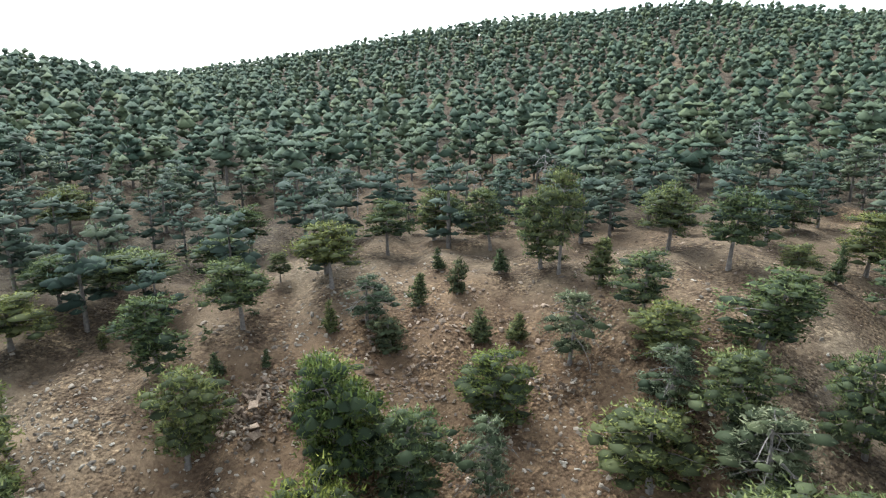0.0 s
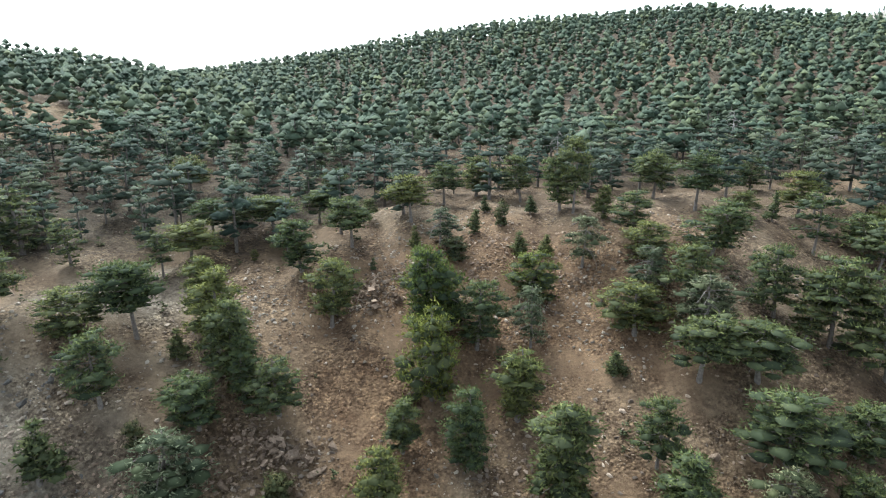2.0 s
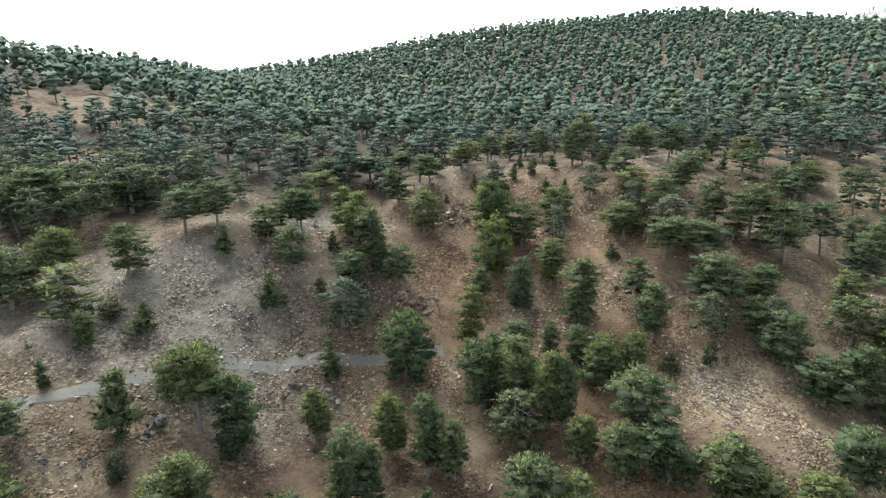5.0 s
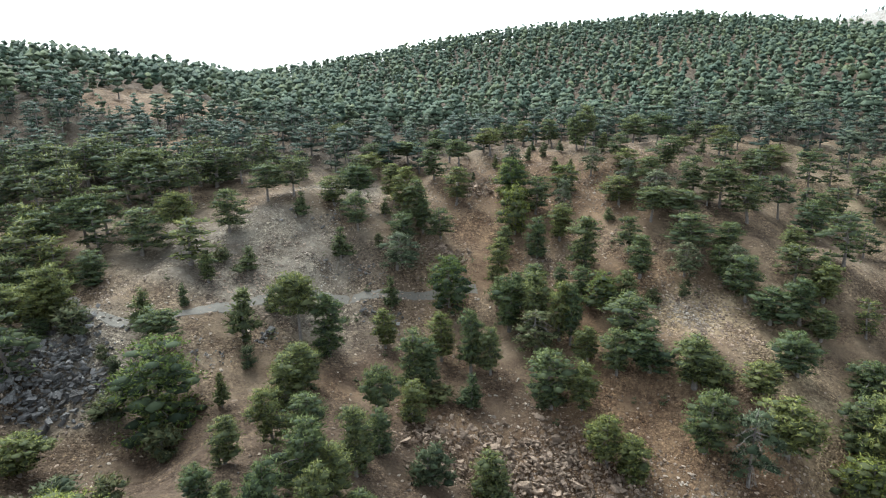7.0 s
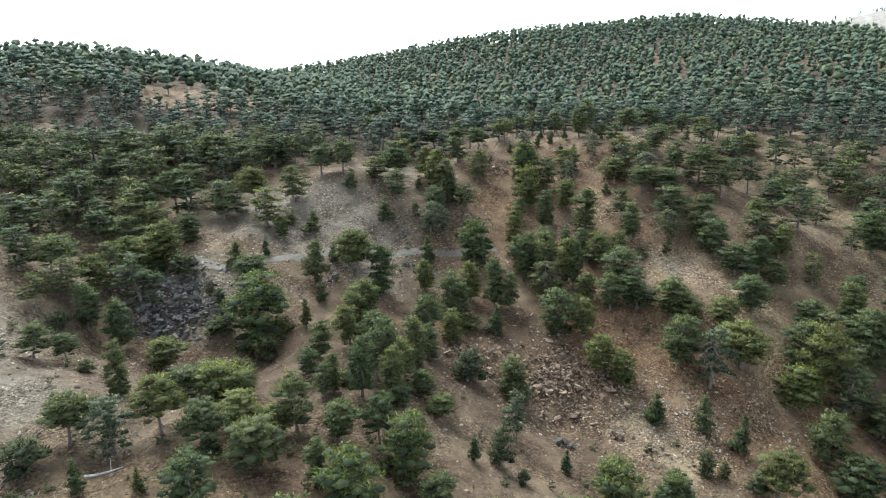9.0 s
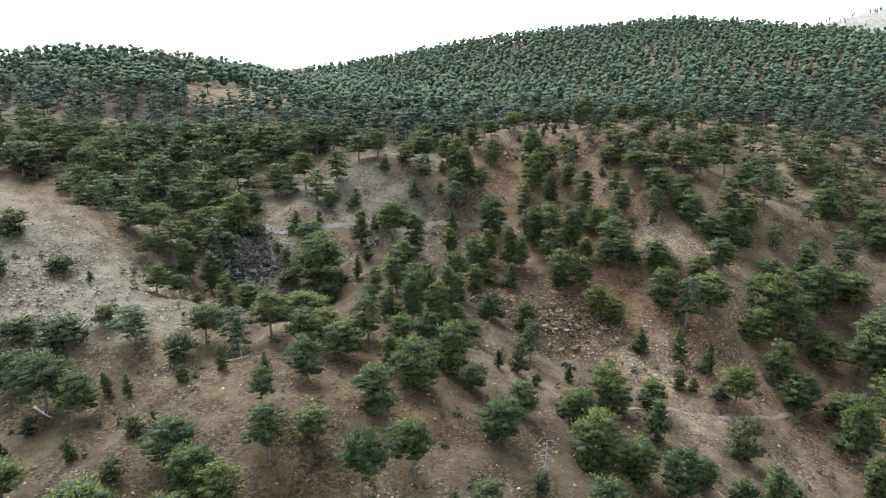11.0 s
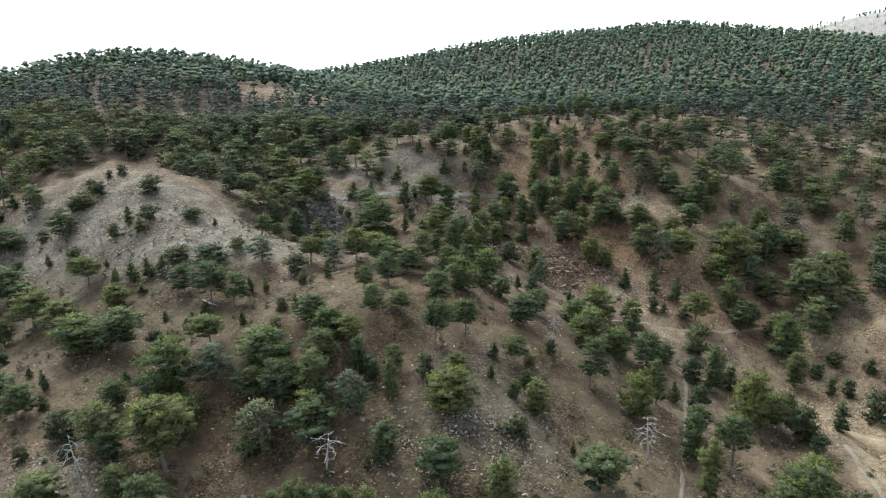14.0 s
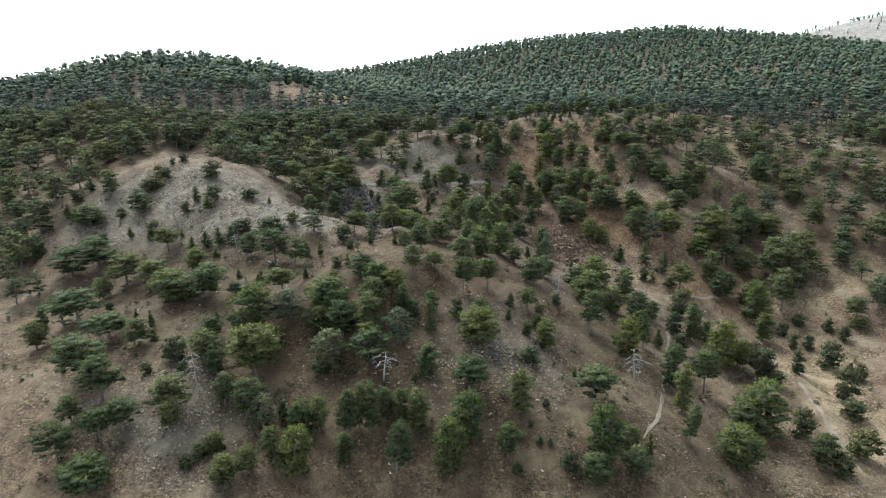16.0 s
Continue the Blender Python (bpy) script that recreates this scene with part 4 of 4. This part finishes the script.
plant("young", [(-72.9, -81.4, 3.0, 1.6), (-129.5, -82.8, 5.2, 3.0), (-30.2, -83.4, 2.6, 2.0), (-84.5, -84.4, 2.8, 1.7), (-31.0, -89.1, 2.7, 1.6), (-105.7, -89.6, 2.0, 1.3), (-107.6, -91.5, 2.1, 1.3), (-87.9, -93.3, 2.0, 1.3), (-100.7, -93.5, 3.5, 1.8), (-84.3, -94.9, 2.0, 1.3), (-98.5, -97.8, 2.4, 2.0), (-19.1, -98.4, 2.3, 1.1), (-91.7, -101.1, 1.9, 1.2), (-111.7, -105.8, 1.9, 1.3), (-48.6, -108.0, 2.1, 1.2), (-99.4, -108.9, 1.5, 0.9), (-9.9, -116.6, 4.2, 2.2), (-69.5, -116.9, 4.5, 2.4), (-31.0, -117.5, 1.8, 1.5), (-28.1, -118.6, 1.5, 1.4), (-26.5, -119.1, 1.6, 1.1)])
plant("bush", [(42.8, -81.9, 6.7, 5.3), (-114.7, -82.4, 2.2, 2.3), (-24.0, -82.5, 2.1, 2.2), (27.6, -82.5, 3.4, 3.7), (-87.1, -83.4, 2.4, 2.9), (-66.2, -85.4, 2.3, 2.9), (39.7, -91.0, 3.9, 5.6), (-41.3, -92.7, 3.6, 3.2), (-27.9, -99.2, 2.9, 3.8), (24.1, -100.6, 5.4, 4.2), (33.2, -104.3, 4.7, 6.0), (-91.8, -105.4, 4.3, 4.4), (-94.9, -109.0, 1.8, 2.0), (-88.8, -109.2, 2.0, 2.0), (26.8, -110.2, 4.1, 3.9), (-26.2, -111.5, 1.4, 1.5), (-31.9, -122.7, 1.3, 2.1), (-23.7, -123.1, 3.6, 3.1), (-82.4, -126.0, 2.0, 2.6)])
plant("snag", [(-7.1, -95.6, 7.0, 4.3), (-53.8, -109.2, 5.9, 4.2), (-84.7, -114.0, 8.4, 3.7)])


# ---- woods on the crest and the hills behind ----
def woods():
    """Spots for the woods, apart from one another and from the trees planted above."""
    rng = np.random.default_rng(3)
    x, y = rng.uniform(-400, 430, 60000), rng.uniform(-110, 535, 60000)
    keep = (np.abs(x + 24) < 0.74 * (y + 215) + 15) & (rng.random(60000) < wooded(x, y) * 0.9)
    cell, used, spots = 5.0, {}, []
    for a, b in STANDING:
        used.setdefault((int(a // cell), int(b // cell)), []).append((a, b))
    for a, b in zip(x[keep], y[keep]):
        i, j = int(a // cell), int(b // cell)
        gap = 17.0 if b < 70 else 20.0 if b < 165 else 25.0
        if any((a - p) ** 2 + (b - q) ** 2 < gap for u in (i - 1, i, i + 1) for v in (j - 1, j, j + 1) for p, q in used.get((u, v), ())):
            continue
        used.setdefault((i, j), []).append((a, b))
        spots.append((float(a), float(b), float(rng.uniform(6.0, 10.5))))
    spots += [(float(a), float(b), float(rng.uniform(4, 7))) for a, b in zip(rng.uniform(430, 900, 420), rng.uniform(700, 1050, 420))]
    return spots


SPOTS = woods()
nearer = sorted((s for s in SPOTS if s[1] < 108), key=lambda s: s[1] - 0.2 * abs(s[0] + 20))
AS_THINGS = [s for n, s in enumerate(nearer) if n < 170 or s[1] < 56]
for n, (x, y, h) in enumerate(AS_THINGS):
    plant(("round", "umbrella", "round", "round", "umbrella", "column")[n % 6], [(x, y, h, h * random.uniform(0.65, 0.9))], plain=True)


def far_woods(spots):
    """The forest behind: trees of dense lumpy pads with a few needle brushes, each of its own turn and size."""
    rng = np.random.default_rng(4)
    near, middle, far = [], [], []
    for n in range(10):
        form = ("round", "umbrella", "broad", "round", "broad")[n % 5]
        reach, bare = (2.7, 3.2, 2.5, 2.9, 2.8)[n % 5], (0.15, 0.3, 0.1, 0.2, 0.12)[n % 5]
        near.append(pine_shape(170 + n, 7.5, reach, bare, form, 4, 5, 4, 0.36, flat=0.55, rings=1, size=1.3, mass=0.5)[1])
        middle.append(pine_shape(180 + n, 7.5, reach, bare, form, 4, 4, 1, 0.45, flat=0.8, rings=1, size=1.6, mass=0.6)[1])
        far.append(pine_shape(190 + n, 7.5, reach * 0.85, bare, form, 3, 3, 0, 0.5, flat=1.05, rings=1, size=2.3, mass=0.7)[1])
    stem = tube([(0, 0, -0.8), (0.05, 0, 3), (0, 0.05, 6.6)], [0.24, 0.17, 0.05], 4)
    trees, swells, which, tints = [], [], [], []
    for a, b, h in spots:
        v, f, n, inner = (near if b < 105 else middle if b < 150 else far)[rng.integers(10)]
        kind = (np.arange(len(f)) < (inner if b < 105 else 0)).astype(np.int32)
        if b < 150 or b > 400:
            v, f, n = np.concatenate([v, stem[0]]), np.concatenate([f, stem[1] + len(v)]), np.concatenate([n, stem[0] * (4, 4, 0) + (0, 0.01, 0)])
            kind = np.concatenate([kind, np.full(len(stem[1]), 2, np.int32)])
        which.append(kind)
        s, turn = h / 7.5, rng.uniform(0, 6.283)
        wide = s * rng.uniform(0.8, 1.1)
        c, d = math.cos(turn), math.sin(turn)
        w = np.stack([(v[:, 0] * c - v[:, 1] * d) * wide + a, (v[:, 0] * d + v[:, 1] * c) * wide + b, v[:, 2] * s + float(ground_height(a, b)) - 0.3], 1)
        swells.append(np.stack([n[:, 0] * c - n[:, 1] * d, n[:, 0] * d + n[:, 1] * c, n[:, 2]], 1))
        trees.append((w, f))
        tints.append(np.full(len(w), rng.uniform(0, 1), np.float32))
    v, f = joined(trees)
    me = mesh_of("far_woods", v, f, HAZED_NEEDLES, np.concatenate(swells))
    for other in (FAR_HAZED_SHADE, BARK):
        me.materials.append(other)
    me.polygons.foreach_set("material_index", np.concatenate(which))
    me.attributes.new("own_tint", "FLOAT", "POINT").data.foreach_set("value", np.concatenate(tints))
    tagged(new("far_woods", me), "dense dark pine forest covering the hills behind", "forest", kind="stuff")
    print("woods", len(spots), "triangles", len(f))


far_woods([s for s in SPOTS if s not in AS_THINGS])


# ---- trails ----
def trail(points, width, label, material=TRODDEN):
    """A trodden strip laid over the ground along a line."""
    line = []
    for (a, b), (c, d) in zip(points, points[1:]):
        n = max(2, int(math.hypot(c - a, d - b) / 0.7))
        line += [(a + (c - a) * k / n, b + (d - b) * k / n) for k in range(n)]
    for _ in range(4):
        line = [line[0]] + [((p[0] + 2 * q[0] + r[0]) / 4, (p[1] + 2 * q[1] + r[1]) / 4) for p, q, r in zip(line, line[1:], line[2:])] + [line[-1]]
    verts, faces = [], []
    for n, (x, y) in enumerate(line):
        p, q = line[max(n - 1, 0)], line[min(n + 1, len(line) - 1)]
        way = Vector((q[0] - p[0], q[1] - p[1])).normalized()
        half = width / 2 * (1 + 0.4 * float(lumps(x, y, 2.5, 9)) + 0.25 * float(lumps(x, y, 1.1, 10)))
        for k, off in enumerate((-1.25, -0.8, 0, 0.8, 1.25)):
            a, b = x - way.y * off * half, y + way.x * off * half
            verts.append((a, b, float(ground_height(a, b)) + (0.04 if 0 < k < 4 else -0.2)))
        if n:
            for k in range(4):
                a = (n - 1) * 5 + k
                faces += [(a, a + 1, a + 6), (a, a + 6, a + 5)]
    me = mesh_of("footpath", verts, faces, material)
    tagged(new("footpath", me), label, "path", kind="structure")


trail([(-86.8, 7.1), (-81.8, 6.2), (-73.0, -1.8), (-69.0, -3.5), (-65.3, -2.7), (-61.3, -0.1), (-57.3, 0.6), (-53.4, 4.2), (-49.7, 6.9), (-42.5, 11.7), (-31.6, 15.8), (-23.8, 17.2), (-14.7, 19.2)], 2.0, "narrow gravel track cut across the stony slope", TRACK)
trail([(7.8, -63.4), (9.2, -65.2), (7.5, -71.5), (2.3, -86.6), (0.6, -90.2), (-2.2, -98.6), (-5.8, -107.4), (-9.0, -112.1), (-10.7, -114.0), (-13.8, -118.9)], 0.7, "pale trodden footpath winding down the ridge")
trail([(-2.8, -47.2), (5.3, -42.7), (13.5, -40.9), (18.7, -41.0), (29.5, -37.9), (39.3, -32.8), (44.7, -31.9), (55.5, -27.2), (60.2, -30.3), (64.5, -33.9), (68.1, -38.2), (73.7, -40.4)], 0.7, "pale trodden footpath crossing the valley")
trail([(35.5, -77.3), (33.8, -85.6), (32.3, -93.3), (32.0, -99.5), (31.7, -105.2), (30.9, -109.2)], 1.0, "worn vehicle track on pale open ground")


# ---- rocks ----
def boulder(rng, size):
    """An angular block: the hull of a few corners of a skewed box."""
    bm = bmesh.new()
    for _ in range(8):
        p = rng.choice((-1, 1), 3) * rng.uniform(0.35, 1.0, 3)
        bm.verts.new(p * (1.0, 0.85, 0.75) * size)
    done = bmesh.ops.convex_hull(bm, input=bm.verts)
    bmesh.ops.delete(bm, geom=[v for v in bm.verts if not v.link_faces], context="VERTS")
    bmesh.ops.triangulate(bm, faces=bm.faces)
    bm.verts.index_update()
    v = np.array([p.co for p in bm.verts])
    f = np.array([[p.index for p in q.verts] for q in bm.faces])
    bm.free()
    return v, f


BOULDERS = {}
for stuff in (ROCK, DARK_ROCK):
    rng_b = np.random.default_rng(77)
    BOULDERS[stuff.name] = [mesh_of("boulder", *boulder(rng_b, 1.0), stuff) for _ in range(10)]


def outcrop(x, y, reach, count, big, material, label, seed):
    """A heap of broken blocks sticking out of the slope."""
    rng = np.random.default_rng(seed)
    z0 = float(ground_height(x, y))
    heap = thing("rock_outcrop", pose(x, y, z0), label, "rocks", "rock outcrops")
    for n in range(int(1.9 * count)):
        a, b = rng.normal(0, 0.62) * reach, rng.normal(0, 0.5) * reach
        size = 0.36 * big * rng.uniform(0.25, 1.0) ** 1.5 * (1.9 if n < 0.2 * count else 1)
        ob = part("boulder", BOULDERS[material.name][rng.integers(10)], heap)
        turn = pose(a, b, float(ground_height(x + a, y + b)) - z0 + 0.05 * size + 0.28 * reach * max(0.0, 1 - (a * a + b * b) / (reach * reach)) * min(1.0, 3.4 / reach), *rng.uniform(-40, 40, 2), rng.uniform(0, 360))
        ob.matrix_basis = turn @ Matrix.Diagonal((size * rng.uniform(0.8, 1.5), size, size * rng.uniform(0.5, 1.0), 1))


BROWN, GREY = "broken reddish brown rock outcrop on the slope", "dark grey broken boulders in the gully"
HEAPS_A = [(-23.4, 26.2, 3.2, 60, 1.0, 0), (-20.8, 25.3, 3.4, 70, 1.1, 0), (-18.5, 26.8, 2.2, 30, 0.8, 0), (-24.1, 23.3, 2.6, 30, 0.9, 0), (-14.9, 46.8, 3.0, 50, 0.8, 0), (-11.8, 48.8, 2.2, 24, 0.7, 0), (-16.6, 44.4, 2.0, 20, 0.7, 0), (-15.1, 45.7, 2.6, 36, 0.9, 0), (-13.1, 44.3, 2.4, 30, 0.9, 0), (-3.8, 47.8, 2.2, 20, 0.8, 0), (9.1, 47.4, 2.0, 22, 0.7, 0), (-2.1, 49.8, 2.0, 18, 0.7, 0), (-36.9, 19.0, 2.6, 30, 0.6, 1), (-41.8, 17.7, 2.4, 20, 0.6, 1), (-34.1, 19.1, 2.2, 24, 0.6, 1), (-47.4, 26.3, 3.5, 30, 0.6, 1)]
HEAPS_B = [(-42.4, 26.9, 3.5, 30, 0.6, 1), (18.7, 24.7, 2.4, 22, 0.7, 0), (12.1, 24.9, 2.4, 22, 0.7, 0), (-20.1, -15.6, 6.8, 62, 1.2, 0), (-15.5, -14.8, 6.8, 62, 1.2, 0), (-10.9, -14.3, 6.8, 62, 1.2, 0), (-6.5, -15.4, 6.8, 62, 1.2, 0), (-2.8, -15.5, 6.8, 62, 1.2, 0), (-8.4, -18.6, 6.8, 62, 1.2, 0), (0.6, -17.2, 6.8, 62, 1.2, 0), (-14.3, -18.7, 6.8, 62, 1.2, 0), (-21.4, -17.3, 6.1, 45, 1.1, 0), (-15.6, -17.0, 6.1, 45, 1.1, 0), (-9.3, -12.8, 6.1, 45, 1.1, 0), (-3.4, -13.2, 6.1, 45, 1.1, 0), (3.2, -18.5, 6.1, 45, 1.1, 0)]
HEAPS_C = [(-6.3, -18.7, 6.1, 45, 1.1, 0), (-12.1, -20.2, 6.1, 45, 1.1, 0), (0.5, -27.4, 1.2, 7, 1.9, 0), (5.3, -31.3, 2.0, 18, 1.1, 0), (6.1, -34.4, 2.4, 18, 0.9, 0), (13.8, -29.0, 3.5, 28, 0.8, 0), (22.8, -24.3, 3.5, 28, 0.8, 0), (-8.4, -31.7, 2.4, 12, 1.2, 1), (-30.2, 10.1, 2.6, 34, 1.0, 1), (-34.0, 11.0, 2.0, 18, 0.9, 1), (-47.2, -0.3, 2.0, 14, 1.2, 1), (-54.1, -7.4, 2.4, 16, 0.9, 1), (20.0, 12.1, 3.5, 30, 0.7, 0), (25.0, 1.2, 3.5, 28, 0.7, 0), (-23.8, -13.2, 3.0, 24, 0.8, 0), (-82.3, -6.3, 3.8, 36, 1.5, 1)]
HEAPS_D = [(-76.7, -10.5, 3.8, 36, 1.5, 1), (-76.8, -14.6, 3.8, 36, 1.5, 1), (-73.3, -13.0, 3.8, 36, 1.5, 1), (-72.6, -17.3, 3.8, 36, 1.5, 1), (-71.2, -10.8, 3.8, 36, 1.5, 1), (-75.5, -17.1, 3.8, 36, 1.5, 1), (-67.7, -13.7, 3.8, 36, 1.5, 1), (-71.7, -6.5, 3.8, 36, 1.5, 1), (-76.7, -15.2, 4.0, 30, 1.3, 1), (-73.9, -12.3, 4.0, 30, 1.3, 1), (-70.8, -9.9, 4.0, 30, 1.3, 1), (-79.5, -10.4, 4.0, 30, 1.3, 1), (-71.3, -14.7, 4.0, 30, 1.3, 1), (-65.8, -13.8, 4.0, 30, 1.3, 1), (-81.5, -11.9, 5.0, 30, 1.4, 1), (-78.2, -2.7, 5.0, 30, 1.4, 1)]
HEAPS_E = [(-71.8, -13.0, 5.0, 30, 1.4, 1), (-61.0, -55.2, 2.6, 24, 0.7, 0), (-68.3, -64.2, 2.4, 16, 0.6, 0), (-91.1, -66.2, 3.0, 20, 0.7, 1), (-33.9, -98.4, 3.0, 28, 0.7, 1), (-32.2, -103.0, 3.0, 28, 0.7, 1), (-30.7, -108.0, 3.0, 28, 0.7, 1), (-36.0, -100.8, 3.0, 28, 0.7, 1), (-109.1, -52.7, 4.0, 26, 0.6, 1), (-89.2, -44.8, 4.0, 26, 0.5, 1), (-64.8, -110.5, 2.6, 18, 0.6, 1), (-81.1, -118.3, 3.0, 26, 0.6, 1), (-27.8, -98.2, 1.8, 12, 0.9, 1)]
HEAPS = HEAPS_A + HEAPS_B + HEAPS_C + HEAPS_D + HEAPS_E
for n, (x, y, reach, count, big, dark) in enumerate(HEAPS):
    outcrop(x, y, reach, count, big, DARK_ROCK if dark else ROCK, GREY if dark else BROWN, 300 + n)


def scree():
    """Loose stones strewn over the bare slopes, thick where scree lies."""
    rng = np.random.default_rng(8)
    beds = [(-108, -45, 20), (-92, -50, 16), (-128, -34, 14), (-9, -17, 8), (1, -19, 8), (11, -27, 8), (22, 11, 9), (-49, 22, 16), (-50, 9, 10), (-27, 14, 9), (21, 10, 8), (0, 24, 8), (8, 46, 14), (-8, 50, 12), (18, 9, 8), (11, -25, 9), (-5, -15, 10), (-75, -1, 10), (25, -22, 7), (-46, -104, 10), (-30, -101, 9), (-123, -36, 16), (-84, -118, 10), (62, 5, 9), (-30, 40, 9), (-70, -30, 10)]
    flake_v = np.array([(1, 0.1, -0.5), (0.3, 0.95, -0.5), (-0.9, 0.5, -0.5), (-0.7, -0.7, -0.5), (0.5, -0.8, -0.5), (0.62, 0.1, 0.5), (0.1, 0.6, 0.62), (-0.6, 0.1, 0.45), (0.0, -0.55, 0.55)])
    flake_f = np.array([(0, 1, 5), (1, 6, 5), (1, 2, 6), (2, 7, 6), (2, 3, 7), (3, 8, 7), (3, 4, 8), (4, 5, 8), (4, 0, 5), (5, 6, 7), (5, 7, 8)])
    spots = [(a + r * rng.normal(0, 0.6), b + r * rng.normal(0, 0.6)) for a, b, r in beds for _ in range(int(r * 110))]
    spots += [(x + 1.3 * r * rng.normal(0, 0.6), y + 1.3 * r * rng.normal(0, 0.6)) for x, y, r, much, _, _ in HEAPS for _ in range(2 * much)]
    spots += list(zip(rng.uniform(-140, 90, 13000), rng.uniform(-125, 78, 13000)))
    x, y = np.array(spots).T
    z = ground_height(x, y)
    stones = []
    for a, b, c in zip(x, y, z):
        s = 0.07 + 0.25 * rng.random() ** 3
        v = flake_v * rng.uniform((0.7, 0.45, 0.3), (1.6, 0.9, 0.75)) * s + rng.normal(0, 0.13 * s, (9, 3))
        turn = rng.uniform(0, 6.283)
        p, q = math.cos(turn), math.sin(turn)
        stones.append((np.stack([v[:, 0] * p - v[:, 1] * q + a, v[:, 0] * q + v[:, 1] * p + b, v[:, 2] + c + 0.2 * s], 1), flake_f))
    tagged(new("scree", mesh_of("scree", *joined(stones), STONES)), "loose broken stones strewn over the slopes", "stones", kind="stuff")


scree()


def low_shrubs():
    """Knee-high seedlings and cushions dotted over the open ground."""
    rng = np.random.default_rng(12)
    shapes = [pine_shape(230 + n, 0.9, 0.42, 0.02, ("cone", "broad")[n % 2], 2, 3, 2, 0.20, 0.6, rings=1, size=1.4)[1] for n in range(4)]
    spots = list(zip(rng.uniform(-150, 10, 640), rng.uniform(-135, -30, 640))) + list(zip(rng.uniform(10, 75, 130), rng.uniform(-125, -20, 130))) + list(zip(rng.uniform(-70, 40, 70), rng.uniform(-10, 60, 70)))
    tufted, swells = [], []
    for a, b in spots:
        v, f, n, _ = shapes[rng.integers(4)]
        s = rng.uniform(0.5, 2.0)
        tufted.append((v * s + (a, b, float(ground_height(a, b))), f)), swells.append(n)
    v, f = joined(tufted)
    tagged(new("low_shrubs", mesh_of("low_shrubs", v, f, BUSH, np.concatenate(swells))), "knee-high green seedlings dotted over open stony ground", "shrubs", kind="stuff")


low_shrubs()


def fallen_log(x, y, length, turn):
    """A bleached fallen trunk with a few broken stubs, lying on the slope."""
    rng = np.random.default_rng(int(abs(x * 10 + y)))
    c, d = math.cos(radians(turn)), math.sin(radians(turn))
    line = [(x + c * length * q, y + d * length * q) for q in (0, 0.35, 0.7, 1.0)]
    z0 = float(ground_height(x, y))
    spine = [(a - x, b - y, float(ground_height(a, b)) - z0 + 0.12) for a, b in line]
    wood = [tube(spine, [0.2, 0.17, 0.12, 0.05], 7)]
    for q in (1, 2):
        p = np.array(spine[q])
        wood.append(tube([p, p + rng.normal(0, 0.5, 3) + (0, 0, 0.5), p + rng.normal(0, 0.6, 3) + (0, 0, 0.8)], [0.06, 0.04, 0.012], 4))
    ob = new("fallen_log", mesh_of("fallen_log", *joined(wood), DEADWOOD))
    ob.location = (x, y, z0)
    tagged(ob, "bleached fallen pine trunk lying on stony ground", "log", "fallen logs")


for x, y, length, turn in [(-96, -59.2, 4.5, 8), (-104, -57, 3.5, 60), (-62, -62, 3.5, 20), (17, -12, 3.5, 140), (-84, -70, 4.0, -30), (-20, -58, 3.0, 35)]:
    fallen_log(x, y, length, turn)


def summit_station(x, y):
    """A low flat-roofed building with a mast on the distant bare mountain."""
    z = float(ground_height(x, y))
    ob = thing("summit_building", pose(x, y, z), "small pale flat-roofed building on a bare mountain top", "building")

    def block(name, at, size, material):
        bm = bmesh.new()
        bmesh.ops.create_cube(bm, size=1.0)
        bmesh.ops.scale(bm, vec=size, verts=bm.verts)
        bmesh.ops.bevel(bm, geom=bm.edges[:], offset=0.15, segments=1, affect="EDGES")
        bmesh.ops.translate(bm, vec=at, verts=bm.verts)
        me = bpy.data.meshes.new(name)
        bm.to_mesh(me)
        bm.free()
        me.materials.append(material)
        return part(name, me, ob)

    block("wall", (0, 0, 2.0), (14, 9, 5), PLASTER)
    block("roof", (0, 0, 4.9), (19, 11, 0.8), PLASTER)
    block("mast", (3, 0, 8.0), (0.5, 0.5, 6), PLASTER)


PLASTER = bark_material("pale_plaster", (0.55, 0.54, 0.52), (0.72, 0.71, 0.69), 0.3)
summit_station(655, 838)
